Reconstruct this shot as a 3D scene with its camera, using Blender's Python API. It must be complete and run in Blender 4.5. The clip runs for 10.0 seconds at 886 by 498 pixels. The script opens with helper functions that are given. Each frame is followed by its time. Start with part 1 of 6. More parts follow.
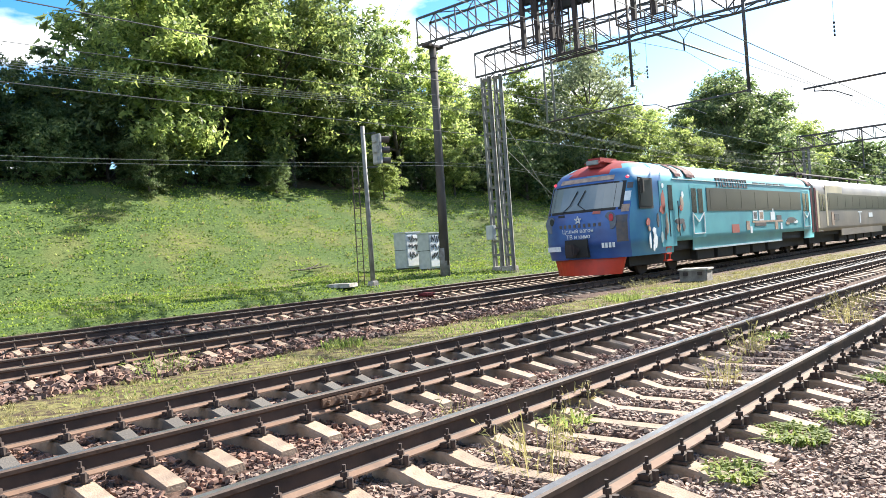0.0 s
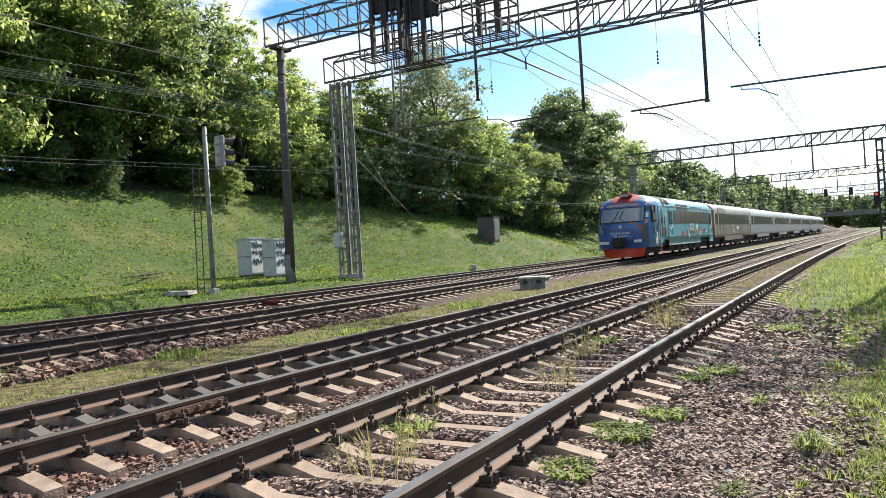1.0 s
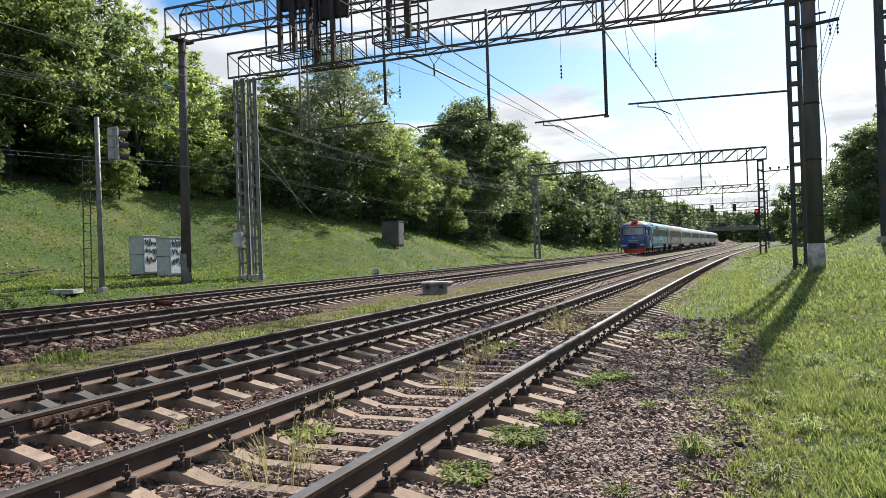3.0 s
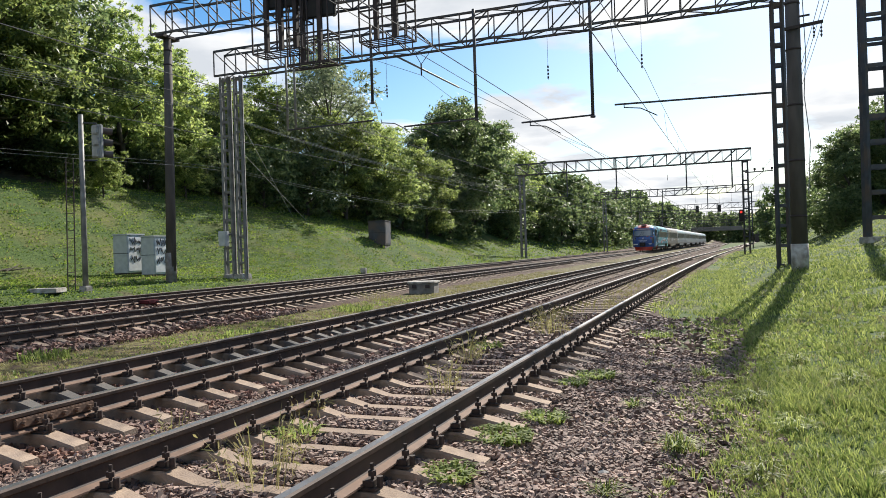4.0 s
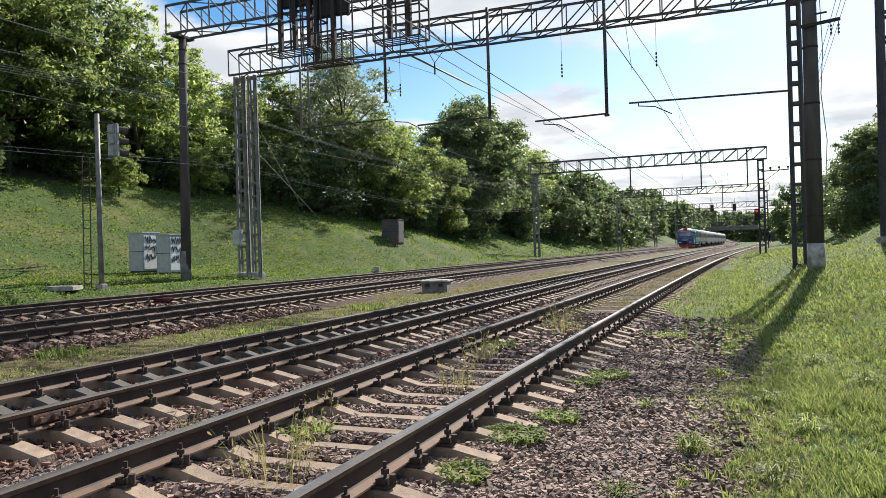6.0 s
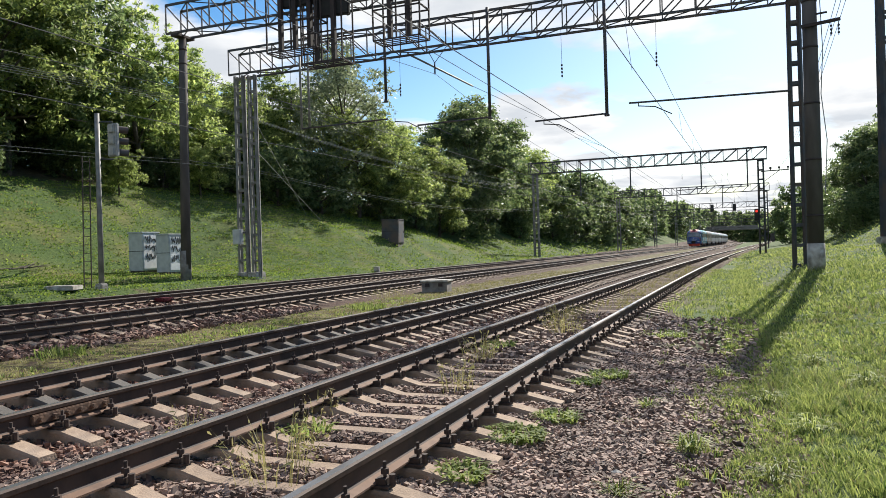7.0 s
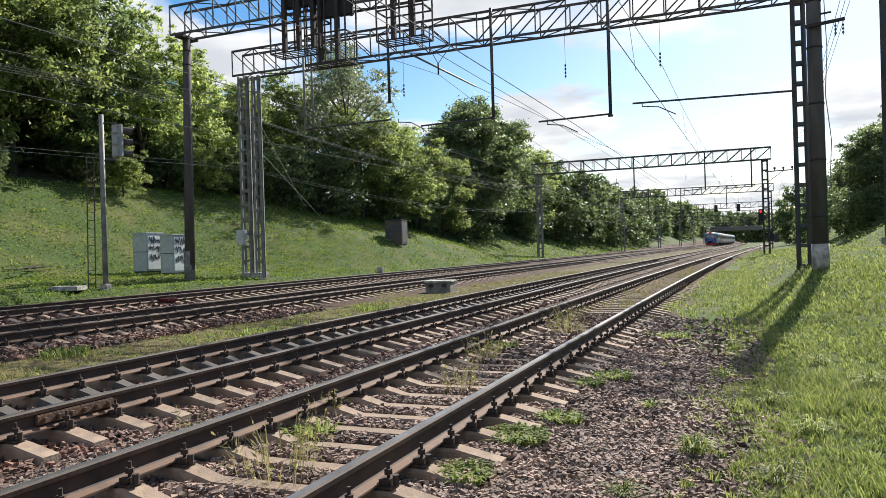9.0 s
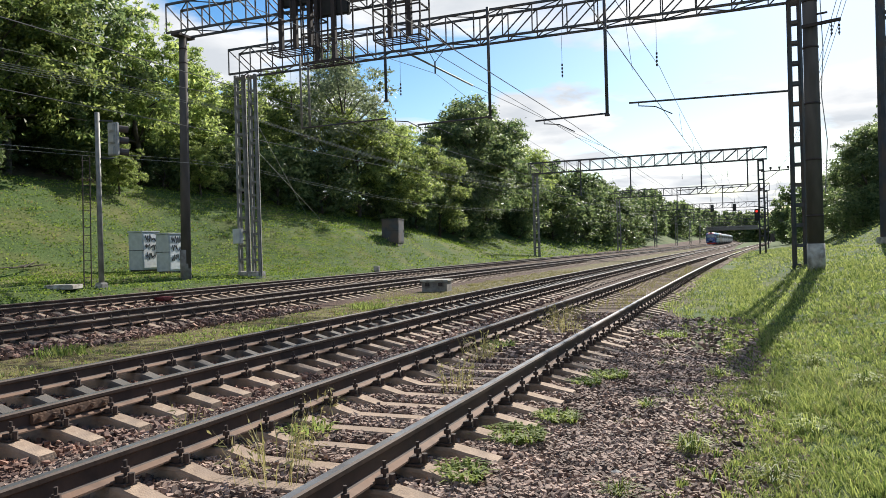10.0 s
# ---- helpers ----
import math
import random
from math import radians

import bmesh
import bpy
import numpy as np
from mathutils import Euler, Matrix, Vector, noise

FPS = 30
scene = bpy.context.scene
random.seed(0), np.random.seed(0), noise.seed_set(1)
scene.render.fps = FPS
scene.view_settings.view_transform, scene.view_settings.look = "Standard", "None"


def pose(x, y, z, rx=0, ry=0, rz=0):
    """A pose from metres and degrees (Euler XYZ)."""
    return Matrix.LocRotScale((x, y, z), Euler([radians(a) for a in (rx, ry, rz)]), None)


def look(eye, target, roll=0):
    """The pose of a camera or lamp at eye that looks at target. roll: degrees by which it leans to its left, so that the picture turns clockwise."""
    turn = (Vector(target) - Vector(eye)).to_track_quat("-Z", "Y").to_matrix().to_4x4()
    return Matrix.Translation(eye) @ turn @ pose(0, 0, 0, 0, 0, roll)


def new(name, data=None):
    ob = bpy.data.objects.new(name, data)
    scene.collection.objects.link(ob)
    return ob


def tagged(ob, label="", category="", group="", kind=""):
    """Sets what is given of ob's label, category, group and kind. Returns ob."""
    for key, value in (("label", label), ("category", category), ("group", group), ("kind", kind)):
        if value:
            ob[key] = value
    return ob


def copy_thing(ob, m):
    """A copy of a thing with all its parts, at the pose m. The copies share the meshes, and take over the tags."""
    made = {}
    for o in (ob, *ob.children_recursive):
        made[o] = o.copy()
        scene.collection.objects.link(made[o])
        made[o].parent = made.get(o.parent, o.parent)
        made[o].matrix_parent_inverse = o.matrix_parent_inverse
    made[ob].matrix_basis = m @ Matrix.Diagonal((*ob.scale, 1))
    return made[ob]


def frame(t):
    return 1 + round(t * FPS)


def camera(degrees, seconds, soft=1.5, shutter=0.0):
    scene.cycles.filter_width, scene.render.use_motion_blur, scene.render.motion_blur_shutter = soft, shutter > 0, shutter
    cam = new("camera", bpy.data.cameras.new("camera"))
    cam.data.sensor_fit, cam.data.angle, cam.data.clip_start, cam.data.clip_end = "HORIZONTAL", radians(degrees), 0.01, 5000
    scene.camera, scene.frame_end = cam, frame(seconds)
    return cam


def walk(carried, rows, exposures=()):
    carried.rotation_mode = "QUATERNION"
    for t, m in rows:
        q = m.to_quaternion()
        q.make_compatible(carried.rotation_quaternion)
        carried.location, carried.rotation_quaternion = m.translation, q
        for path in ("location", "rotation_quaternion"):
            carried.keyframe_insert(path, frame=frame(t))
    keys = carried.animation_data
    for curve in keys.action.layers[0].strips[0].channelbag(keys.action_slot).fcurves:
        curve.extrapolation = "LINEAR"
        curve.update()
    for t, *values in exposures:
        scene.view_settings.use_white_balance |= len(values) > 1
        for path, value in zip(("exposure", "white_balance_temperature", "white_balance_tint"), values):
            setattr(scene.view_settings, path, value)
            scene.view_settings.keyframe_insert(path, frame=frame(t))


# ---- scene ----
cam = camera(61.97, 10.0, soft=0.65)
EYE = (0.0, 0.0, 1.254)
# seconds, yaw, pitch, roll
PATH = [(0.0, 41.46, 0.335, 4.05), (0.5, 34.71, 0.465, 4.03), (1.0, 29.62, 0.14, 3.47), (1.5, 26.25, 0.01, 2.93),
        (2.0, 23.86, 0.03, 2.53), (2.5, 22.925, 0.08, 2.20), (3.0, 22.15, 0.124, 1.97), (4.5, 20.98, 0.027, 1.82),
        (5.0, 21.525, 0.0, 1.83), (5.5, 22.12, 0.0, 1.74), (7.0, 22.13, -0.02, 1.68), (7.5, 22.19, -0.015, 1.66),
        (8.0, 22.29, 0.0, 1.65), (8.5, 22.38, 0.0, 1.66), (9.0, 22.40, 0.03, 1.69), (9.5, 22.31, 0.0, 1.67),
        (10.0, 22.13, -0.05, 1.59)]
walk(cam, [(t, pose(*EYE, 90 + p, r, yaw)) for t, yaw, p, r in PATH],
     exposures=[(0.0, 1.92), (0.5, 1.58), (1.0, 1.25), (2.0, 1.0), (3.0, 0.88), (10.0, 0.85)])

# ---- light ----
SUN_TO = Vector((0.14, 0.99, 0.0)).normalized()
ELEV = radians(36)
world = bpy.data.worlds.new("sky")
scene.world = world
world.use_nodes = True


def world_nodes():
    nt = world.node_tree
    nt.nodes.clear()
    out = nt.nodes.new("ShaderNodeOutputWorld")
    bg = nt.nodes.new("ShaderNodeBackground")
    sky = nt.nodes.new("ShaderNodeTexSky")
    sky.sky_type = "NISHITA"
    sky.sun_disc = False
    sky.sun_elevation = ELEV
    sky.sun_rotation = math.atan2(SUN_TO.x, SUN_TO.y)
    sky.air_density, sky.dust_density, sky.ozone_density = 1.0, 0.6, 1.5
    tc = nt.nodes.new("ShaderNodeTexCoord")
    sep = nt.nodes.new("ShaderNodeSeparateXYZ")
    nt.links.new(tc.outputs["Generated"], sep.inputs[0])
    # flat cloud deck: direction divided by its height
    zz = nt.nodes.new("ShaderNodeMath")
    zz.operation = "MAXIMUM"
    zz.inputs[1].default_value = 0.03
    nt.links.new(sep.outputs[2], zz.inputs[0])
    za = nt.nodes.new("ShaderNodeMath")
    za.operation = "ADD"
    za.inputs[1].default_value = 0.12
    nt.links.new(zz.outputs[0], za.inputs[0])
    dv = nt.nodes.new("ShaderNodeVectorMath")
    dv.operation = "DIVIDE"
    comb = nt.nodes.new("ShaderNodeCombineXYZ")
    for i in range(3):
        nt.links.new(za.outputs[0], comb.inputs[i])
    nt.links.new(tc.outputs["Generated"], dv.inputs[0])
    nt.links.new(comb.outputs[0], dv.inputs[1])
    n = nt.nodes.new("ShaderNodeTexNoise")
    n.inputs["Scale"].default_value = 1.05
    n.inputs["Detail"].default_value = 9
    n.inputs["Roughness"].default_value = 0.52
    n.inputs["Distortion"].default_value = 0.25
    off = nt.nodes.new("ShaderNodeVectorMath")
    off.operation = "ADD"
    off.inputs[1].default_value = (3.1, 1.3, 0.0)
    nt.links.new(dv.outputs[0], off.inputs[0])
    nt.links.new(off.outputs[0], n.inputs["Vector"])
    ramp = nt.nodes.new("ShaderNodeValToRGB")
    ramp.color_ramp.elements[0].position, ramp.color_ramp.elements[1].position = 0.50, 0.575
    nt.links.new(n.outputs["Fac"], ramp.inputs[0])
    shade = nt.nodes.new("ShaderNodeTexNoise")
    shade.inputs["Scale"].default_value = 2.6
    shade.inputs["Detail"].default_value = 5
    nt.links.new(off.outputs[0], shade.inputs["Vector"])
    cl = nt.nodes.new("ShaderNodeValToRGB")
    cl.color_ramp.elements[0].position, cl.color_ramp.elements[1].position = 0.35, 0.6
    cl.color_ramp.elements[0].color = (8.6, 9.1, 9.8, 1)
    cl.color_ramp.elements[1].color = (12.8, 12.9, 13.0, 1)
    nt.links.new(shade.outputs["Fac"], cl.inputs[0])
    mix = nt.nodes.new("ShaderNodeMix")
    mix.data_type = "RGBA"
    nt.links.new(ramp.outputs[0], mix.inputs[0])
    sat = nt.nodes.new("ShaderNodeHueSaturation")
    sat.inputs["Saturation"].default_value = 1.48
    sat.inputs["Value"].default_value = 1.75
    nt.links.new(sky.outputs[0], sat.inputs["Color"])
    nt.links.new(sat.outputs[0], mix.inputs[6])
    nt.links.new(cl.outputs[0], mix.inputs[7])
    nt.links.new(mix.outputs[2], bg.inputs[0])
    bg.inputs[1].default_value = 0.046
    nt.links.new(bg.outputs[0], out.inputs[0])


world_nodes()
sun = new("sun", bpy.data.lights.new("sun", "SUN"))
sun.data.energy, sun.data.angle, sun.data.color = 5.0, radians(0.6), (1.0, 0.95, 0.86)
sun.matrix_world = look((0, 0, 60), tuple(Vector((0, 0, 60)) - (SUN_TO * math.cos(ELEV) + Vector((0, 0, math.sin(ELEV))))))


# ---- materials ----
def mat(name, col, col2=None, rough=0.7, metal=0.0, scale=8.0, detail=6, bump=0.0, bscale=None, spec=0.5, col3=None, s3=0.6,
        rand=0.0, lo=0.35, hi=0.65, stretch=None, grime=0.0):
    m = bpy.data.materials.new(name)
    m.use_nodes = True
    nt = m.node_tree
    b = nt.nodes["Principled BSDF"]
    b.inputs["Roughness"].default_value, b.inputs["Metallic"].default_value = rough, metal
    b.inputs["Specular IOR Level"].default_value = spec
    col2 = col2 or tuple(c * 0.75 for c in col)
    tc = nt.nodes.new("ShaderNodeTexCoord")
    vec = tc.outputs["Object"]
    if stretch:
        mp = nt.nodes.new("ShaderNodeMapping")
        mp.inputs["Scale"].default_value = stretch
        nt.links.new(vec, mp.inputs[0])
        vec = mp.outputs[0]
    n = nt.nodes.new("ShaderNodeTexNoise")
    n.inputs["Scale"].default_value, n.inputs["Detail"].default_value = scale, detail
    nt.links.new(vec, n.inputs["Vector"])
    r = nt.nodes.new("ShaderNodeValToRGB")
    r.color_ramp.elements[0].position, r.color_ramp.elements[1].position = lo, hi
    r.color_ramp.elements[0].color, r.color_ramp.elements[1].color = (*col, 1), (*col2, 1)
    nt.links.new(n.outputs["Fac"], r.inputs[0])
    src = r.outputs[0]
    if col3:
        n3 = nt.nodes.new("ShaderNodeTexNoise")
        n3.inputs["Scale"].default_value, n3.inputs["Detail"].default_value = s3, 4
        nt.links.new(vec, n3.inputs["Vector"])
        r3 = nt.nodes.new("ShaderNodeValToRGB")
        r3.color_ramp.elements[0].position, r3.color_ramp.elements[1].position = 0.45, 0.65
        nt.links.new(n3.outputs["Fac"], r3.inputs[0])
        mx = nt.nodes.new("ShaderNodeMix")
        mx.data_type = "RGBA"
        nt.links.new(r3.outputs[0], mx.inputs[0])
        nt.links.new(src, mx.inputs[6])
        mx.inputs[7].default_value = (*col3, 1)
        src = mx.outputs[2]
    if grime:
        # oil and brake dust dropped along the middle, within that distance of the centre line
        sx = nt.nodes.new("ShaderNodeSeparateXYZ")
        nt.links.new(tc.outputs["Object"], sx.inputs[0])
        ab = nt.nodes.new("ShaderNodeMath")
        ab.operation = "ABSOLUTE"
        nt.links.new(sx.outputs[0], ab.inputs[0])
        wob = nt.nodes.new("ShaderNodeMath")
        wob.operation = "MULTIPLY_ADD"
        nt.links.new(n.outputs["Fac"], wob.inputs[0])
        wob.inputs[1].default_value = 0.35
        nt.links.new(ab.outputs[0], wob.inputs[2])
        gr = nt.nodes.new("ShaderNodeMapRange")
        gr.inputs[1].default_value, gr.inputs[2].default_value = grime + 0.1, grime + 0.3
        nt.links.new(wob.outputs[0], gr.inputs[0])
        gm = nt.nodes.new("ShaderNodeMix")
        gm.data_type = "RGBA"
        nt.links.new(gr.outputs[0], gm.inputs[0])
        gm.inputs[6].default_value = (0.085, 0.075, 0.066, 1)
        nt.links.new(src, gm.inputs[7])
        src = gm.outputs[2]
    if rand:
        oi = nt.nodes.new("ShaderNodeObjectInfo")
        gi = nt.nodes.new("ShaderNodeNewGeometry")
        ad = nt.nodes.new("ShaderNodeMath")
        ad.operation = "ADD"
        nt.links.new(oi.outputs["Random"], ad.inputs[0])
        nt.links.new(gi.outputs["Random Per Island"], ad.inputs[1])
        fr = nt.nodes.new("ShaderNodeMath")
        fr.operation = "FRACT"
        nt.links.new(ad.outputs[0], fr.inputs[0])
        mr = nt.nodes.new("ShaderNodeMapRange")
        mr.inputs[3].default_value, mr.inputs[4].default_value = 1 - rand, 1 + rand
        nt.links.new(fr.outputs[0], mr.inputs[0])
        hsv = nt.nodes.new("ShaderNodeHueSaturation")
        nt.links.new(mr.outputs[0], hsv.inputs["Value"])
        nt.links.new(src, hsv.inputs["Color"])
        src = hsv.outputs[0]
    nt.links.new(src, b.inputs["Base Color"])
    if bump:
        bn = nt.nodes.new("ShaderNodeTexNoise")
        bn.inputs["Scale"].default_value, bn.inputs["Detail"].default_value = bscale or scale * 3, 8
        nt.links.new(vec, bn.inputs["Vector"])
        bp = nt.nodes.new("ShaderNodeBump")
        bp.inputs["Strength"].default_value = bump
        bp.inputs["Distance"].default_value = 0.02
        nt.links.new(bn.outputs["Fac"], bp.inputs["Height"])
        nt.links.new(bp.outputs[0], b.inputs["Normal"])
    return m


def leaf_mat(name, col, col2, trans=0.45, rand=0.3, gloss=0.45, through_gain=1.7):
    """Leaves and blades: coloured by island, part of the light shines through."""
    m = bpy.data.materials.new(name)
    m.use_nodes = True
    nt = m.node_tree
    b = nt.nodes["Principled BSDF"]
    b.inputs["Roughness"].default_value = gloss
    b.inputs["Specular IOR Level"].default_value = 0.25
    gi = nt.nodes.new("ShaderNodeNewGeometry")
    r = nt.nodes.new("ShaderNodeValToRGB")
    r.color_ramp.elements[0].color, r.color_ramp.elements[1].color = (*col, 1), (*col2, 1)
    nt.links.new(gi.outputs["Random Per Island"], r.inputs[0])
    tc = nt.nodes.new("ShaderNodeTexCoord")
    n = nt.nodes.new("ShaderNodeTexNoise")
    n.inputs["Scale"].default_value = 0.5
    nt.links.new(tc.outputs["Object"], n.inputs["Vector"])
    oi = nt.nodes.new("ShaderNodeObjectInfo")
    ad = nt.nodes.new("ShaderNodeMath")
    ad.operation = "ADD"
    nt.links.new(n.outputs["Fac"], ad.inputs[0])
    nt.links.new(oi.outputs["Random"], ad.inputs[1])
    mr = nt.nodes.new("ShaderNodeMapRange")
    mr.inputs[1].default_value, mr.inputs[2].default_value = 0.3, 1.7
    mr.inputs[3].default_value, mr.inputs[4].default_value = 1 - rand, 1 + rand
    nt.links.new(ad.outputs[0], mr.inputs[0])
    hsv = nt.nodes.new("ShaderNodeHueSaturation")
    nt.links.new(mr.outputs[0], hsv.inputs["Value"])
    nt.links.new(r.outputs[0], hsv.inputs["Color"])
    nt.links.new(hsv.outputs[0], b.inputs["Base Color"])
    tr = nt.nodes.new("ShaderNodeBsdfTranslucent")
    thr = nt.nodes.new("ShaderNodeHueSaturation")
    thr.inputs["Hue"].default_value, thr.inputs["Saturation"].default_value, thr.inputs["Value"].default_value = 0.502, 1.0, through_gain
    nt.links.new(hsv.outputs[0], thr.inputs["Color"])
    nt.links.new(thr.outputs[0], tr.inputs[0])
    mx = nt.nodes.new("ShaderNodeMixShader")
    mx.inputs[0].default_value = trans
    out = nt.nodes["Material Output"]
    nt.links.new(b.outputs[0], mx.inputs[1])
    nt.links.new(tr.outputs[0], mx.inputs[2])
    nt.links.new(mx.outputs[0], out.inputs[0])
    return m


def glow(name, col, strength):
    m = bpy.data.materials.new(name)
    m.use_nodes = True
    b = m.node_tree.nodes["Principled BSDF"]
    b.inputs["Base Color"].default_value = (*col, 1)
    b.inputs["Emission Color"].default_value = (*col, 1)
    b.inputs["Emission Strength"].default_value = strength
    return m


# rust split in two: web darkened like shade below the head, foot lightened
M_RAILFOOT = mat("rusty_rail_foot_lit", (0.185, 0.115, 0.08), (0.12, 0.072, 0.05), rough=0.85, scale=6, bump=0.15, col3=(0.15, 0.085, 0.055), s3=2)
M_RAIL = mat("rail_side_shaded", (0.062, 0.036, 0.026), (0.034, 0.021, 0.016), rough=0.75, scale=6, bump=0.15, col3=(0.08, 0.048, 0.034), s3=2)
M_TOP = mat("rail_top", (0.42, 0.40, 0.38), (0.30, 0.27, 0.25), rough=0.32, metal=0.85, scale=3)
M_SLEEPER = mat("sleeper_concrete", (0.335, 0.245, 0.175), (0.20, 0.14, 0.098), rough=0.9, scale=7, bump=0.35, bscale=60, col3=(0.22, 0.16, 0.12), s3=2.4, rand=0.16)
M_SLEEPER_OILY = mat("grimy_sleeper_concrete", (0.335, 0.245, 0.175), (0.20, 0.14, 0.098), rough=0.85, scale=7, bump=0.35, bscale=60, col3=(0.2, 0.15, 0.115), s3=2.4, rand=0.16, grime=0.66)
M_FAST = mat("fastening_steel", (0.065, 0.040, 0.031), (0.032, 0.022, 0.018), rough=0.8, scale=20)
M_STONE = mat("ballast_stone", (0.25, 0.14, 0.10), (0.095, 0.052, 0.039), rough=0.85, scale=3, col3=(0.17, 0.11, 0.088), s3=0.9, rand=0.6)
M_STEEL = mat("painted_steel", (0.055, 0.06, 0.072), (0.034, 0.037, 0.045), rough=0.6, scale=3, bump=0.1, col3=(0.085, 0.062, 0.05), s3=1.2)
M_RUST = mat("rusty_steel", (0.045, 0.03, 0.028), (0.028, 0.02, 0.02), rough=0.8, scale=4, bump=0.1)
M_GALV = mat("galvanised_steel", (0.235, 0.23, 0.21), (0.13, 0.125, 0.115), rough=0.6, scale=3, bump=0.08)
M_CONC = mat("pole_concrete", (0.105, 0.09, 0.082), (0.062, 0.053, 0.048), rough=0.9, scale=3, bump=0.25, bscale=25, stretch=(1, 1, 0.25))
M_CONCM = mat("grey_concrete", (0.24, 0.225, 0.205), (0.14, 0.125, 0.112), rough=0.9, scale=5, bump=0.3, bscale=30)
M_CONCL = mat("light_concrete", (0.48, 0.46, 0.42), (0.22, 0.195, 0.17), rough=0.9, scale=5, bump=0.3, bscale=30)
M_WIRE = mat("wire", (0.10, 0.10, 0.105), (0.07, 0.07, 0.075), rough=0.6, scale=2)
M_WIREL = mat("aluminium_wire", (0.24, 0.24, 0.235), (0.18, 0.18, 0.18), rough=0.45, metal=0.3, scale=2)
M_GREYBOX = mat("cabinet_paint", (0.50, 0.52, 0.53), (0.40, 0.42, 0.43), rough=0.55, scale=4, bump=0.06)
M_WHITEBOX = mat("white_cabinet_paint", (0.75, 0.76, 0.76), (0.62, 0.63, 0.64), rough=0.55, scale=4)
M_SIGNAL = mat("signal_grey_paint", (0.36, 0.36, 0.35), (0.26, 0.26, 0.25), rough=0.6, scale=4, bump=0.06)
M_GRAFFITI = mat("black_spray_paint", (0.02, 0.02, 0.022), (0.03, 0.03, 0.035), rough=0.6)
M_DARK = mat("dark_void", (0.02, 0.02, 0.022), (0.03, 0.028, 0.026), rough=0.85, scale=4)
M_BARK = mat("bark", (0.10, 0.08, 0.06), (0.05, 0.042, 0.034), rough=0.95, scale=6, bump=0.5)
M_LEAF_A = leaf_mat("maple_leaves", (0.05, 0.080, 0.026), (0.25, 0.285, 0.085), trans=0.54, through_gain=2.5)
M_LEAF_B = leaf_mat("poplar_leaves", (0.042, 0.072, 0.028), (0.165, 0.20, 0.078), trans=0.5, through_gain=1.95)
M_LEAF_C = leaf_mat("willow_leaves", (0.12, 0.15, 0.08), (0.22, 0.25, 0.14), trans=0.5, through_gain=1.5)
M_GRASS = leaf_mat("grass_blades", (0.035, 0.075, 0.015), (0.36, 0.385, 0.115), trans=0.36, rand=0.5, gloss=0.62, through_gain=1.6)
M_TURF = leaf_mat("bank_turf", (0.04, 0.082, 0.012), (0.235, 0.29, 0.055), trans=0.38, rand=0.65, gloss=0.65, through_gain=1.4)
M_DRY = leaf_mat("dry_grass", (0.23, 0.22, 0.08), (0.36, 0.31, 0.15), trans=0.3, rand=0.3, gloss=0.6, through_gain=1.2)
M_WEED = leaf_mat("weed_leaves", (0.115, 0.165, 0.038), (0.30, 0.34, 0.10), trans=0.45, rand=0.3, gloss=0.6, through_gain=1.45)


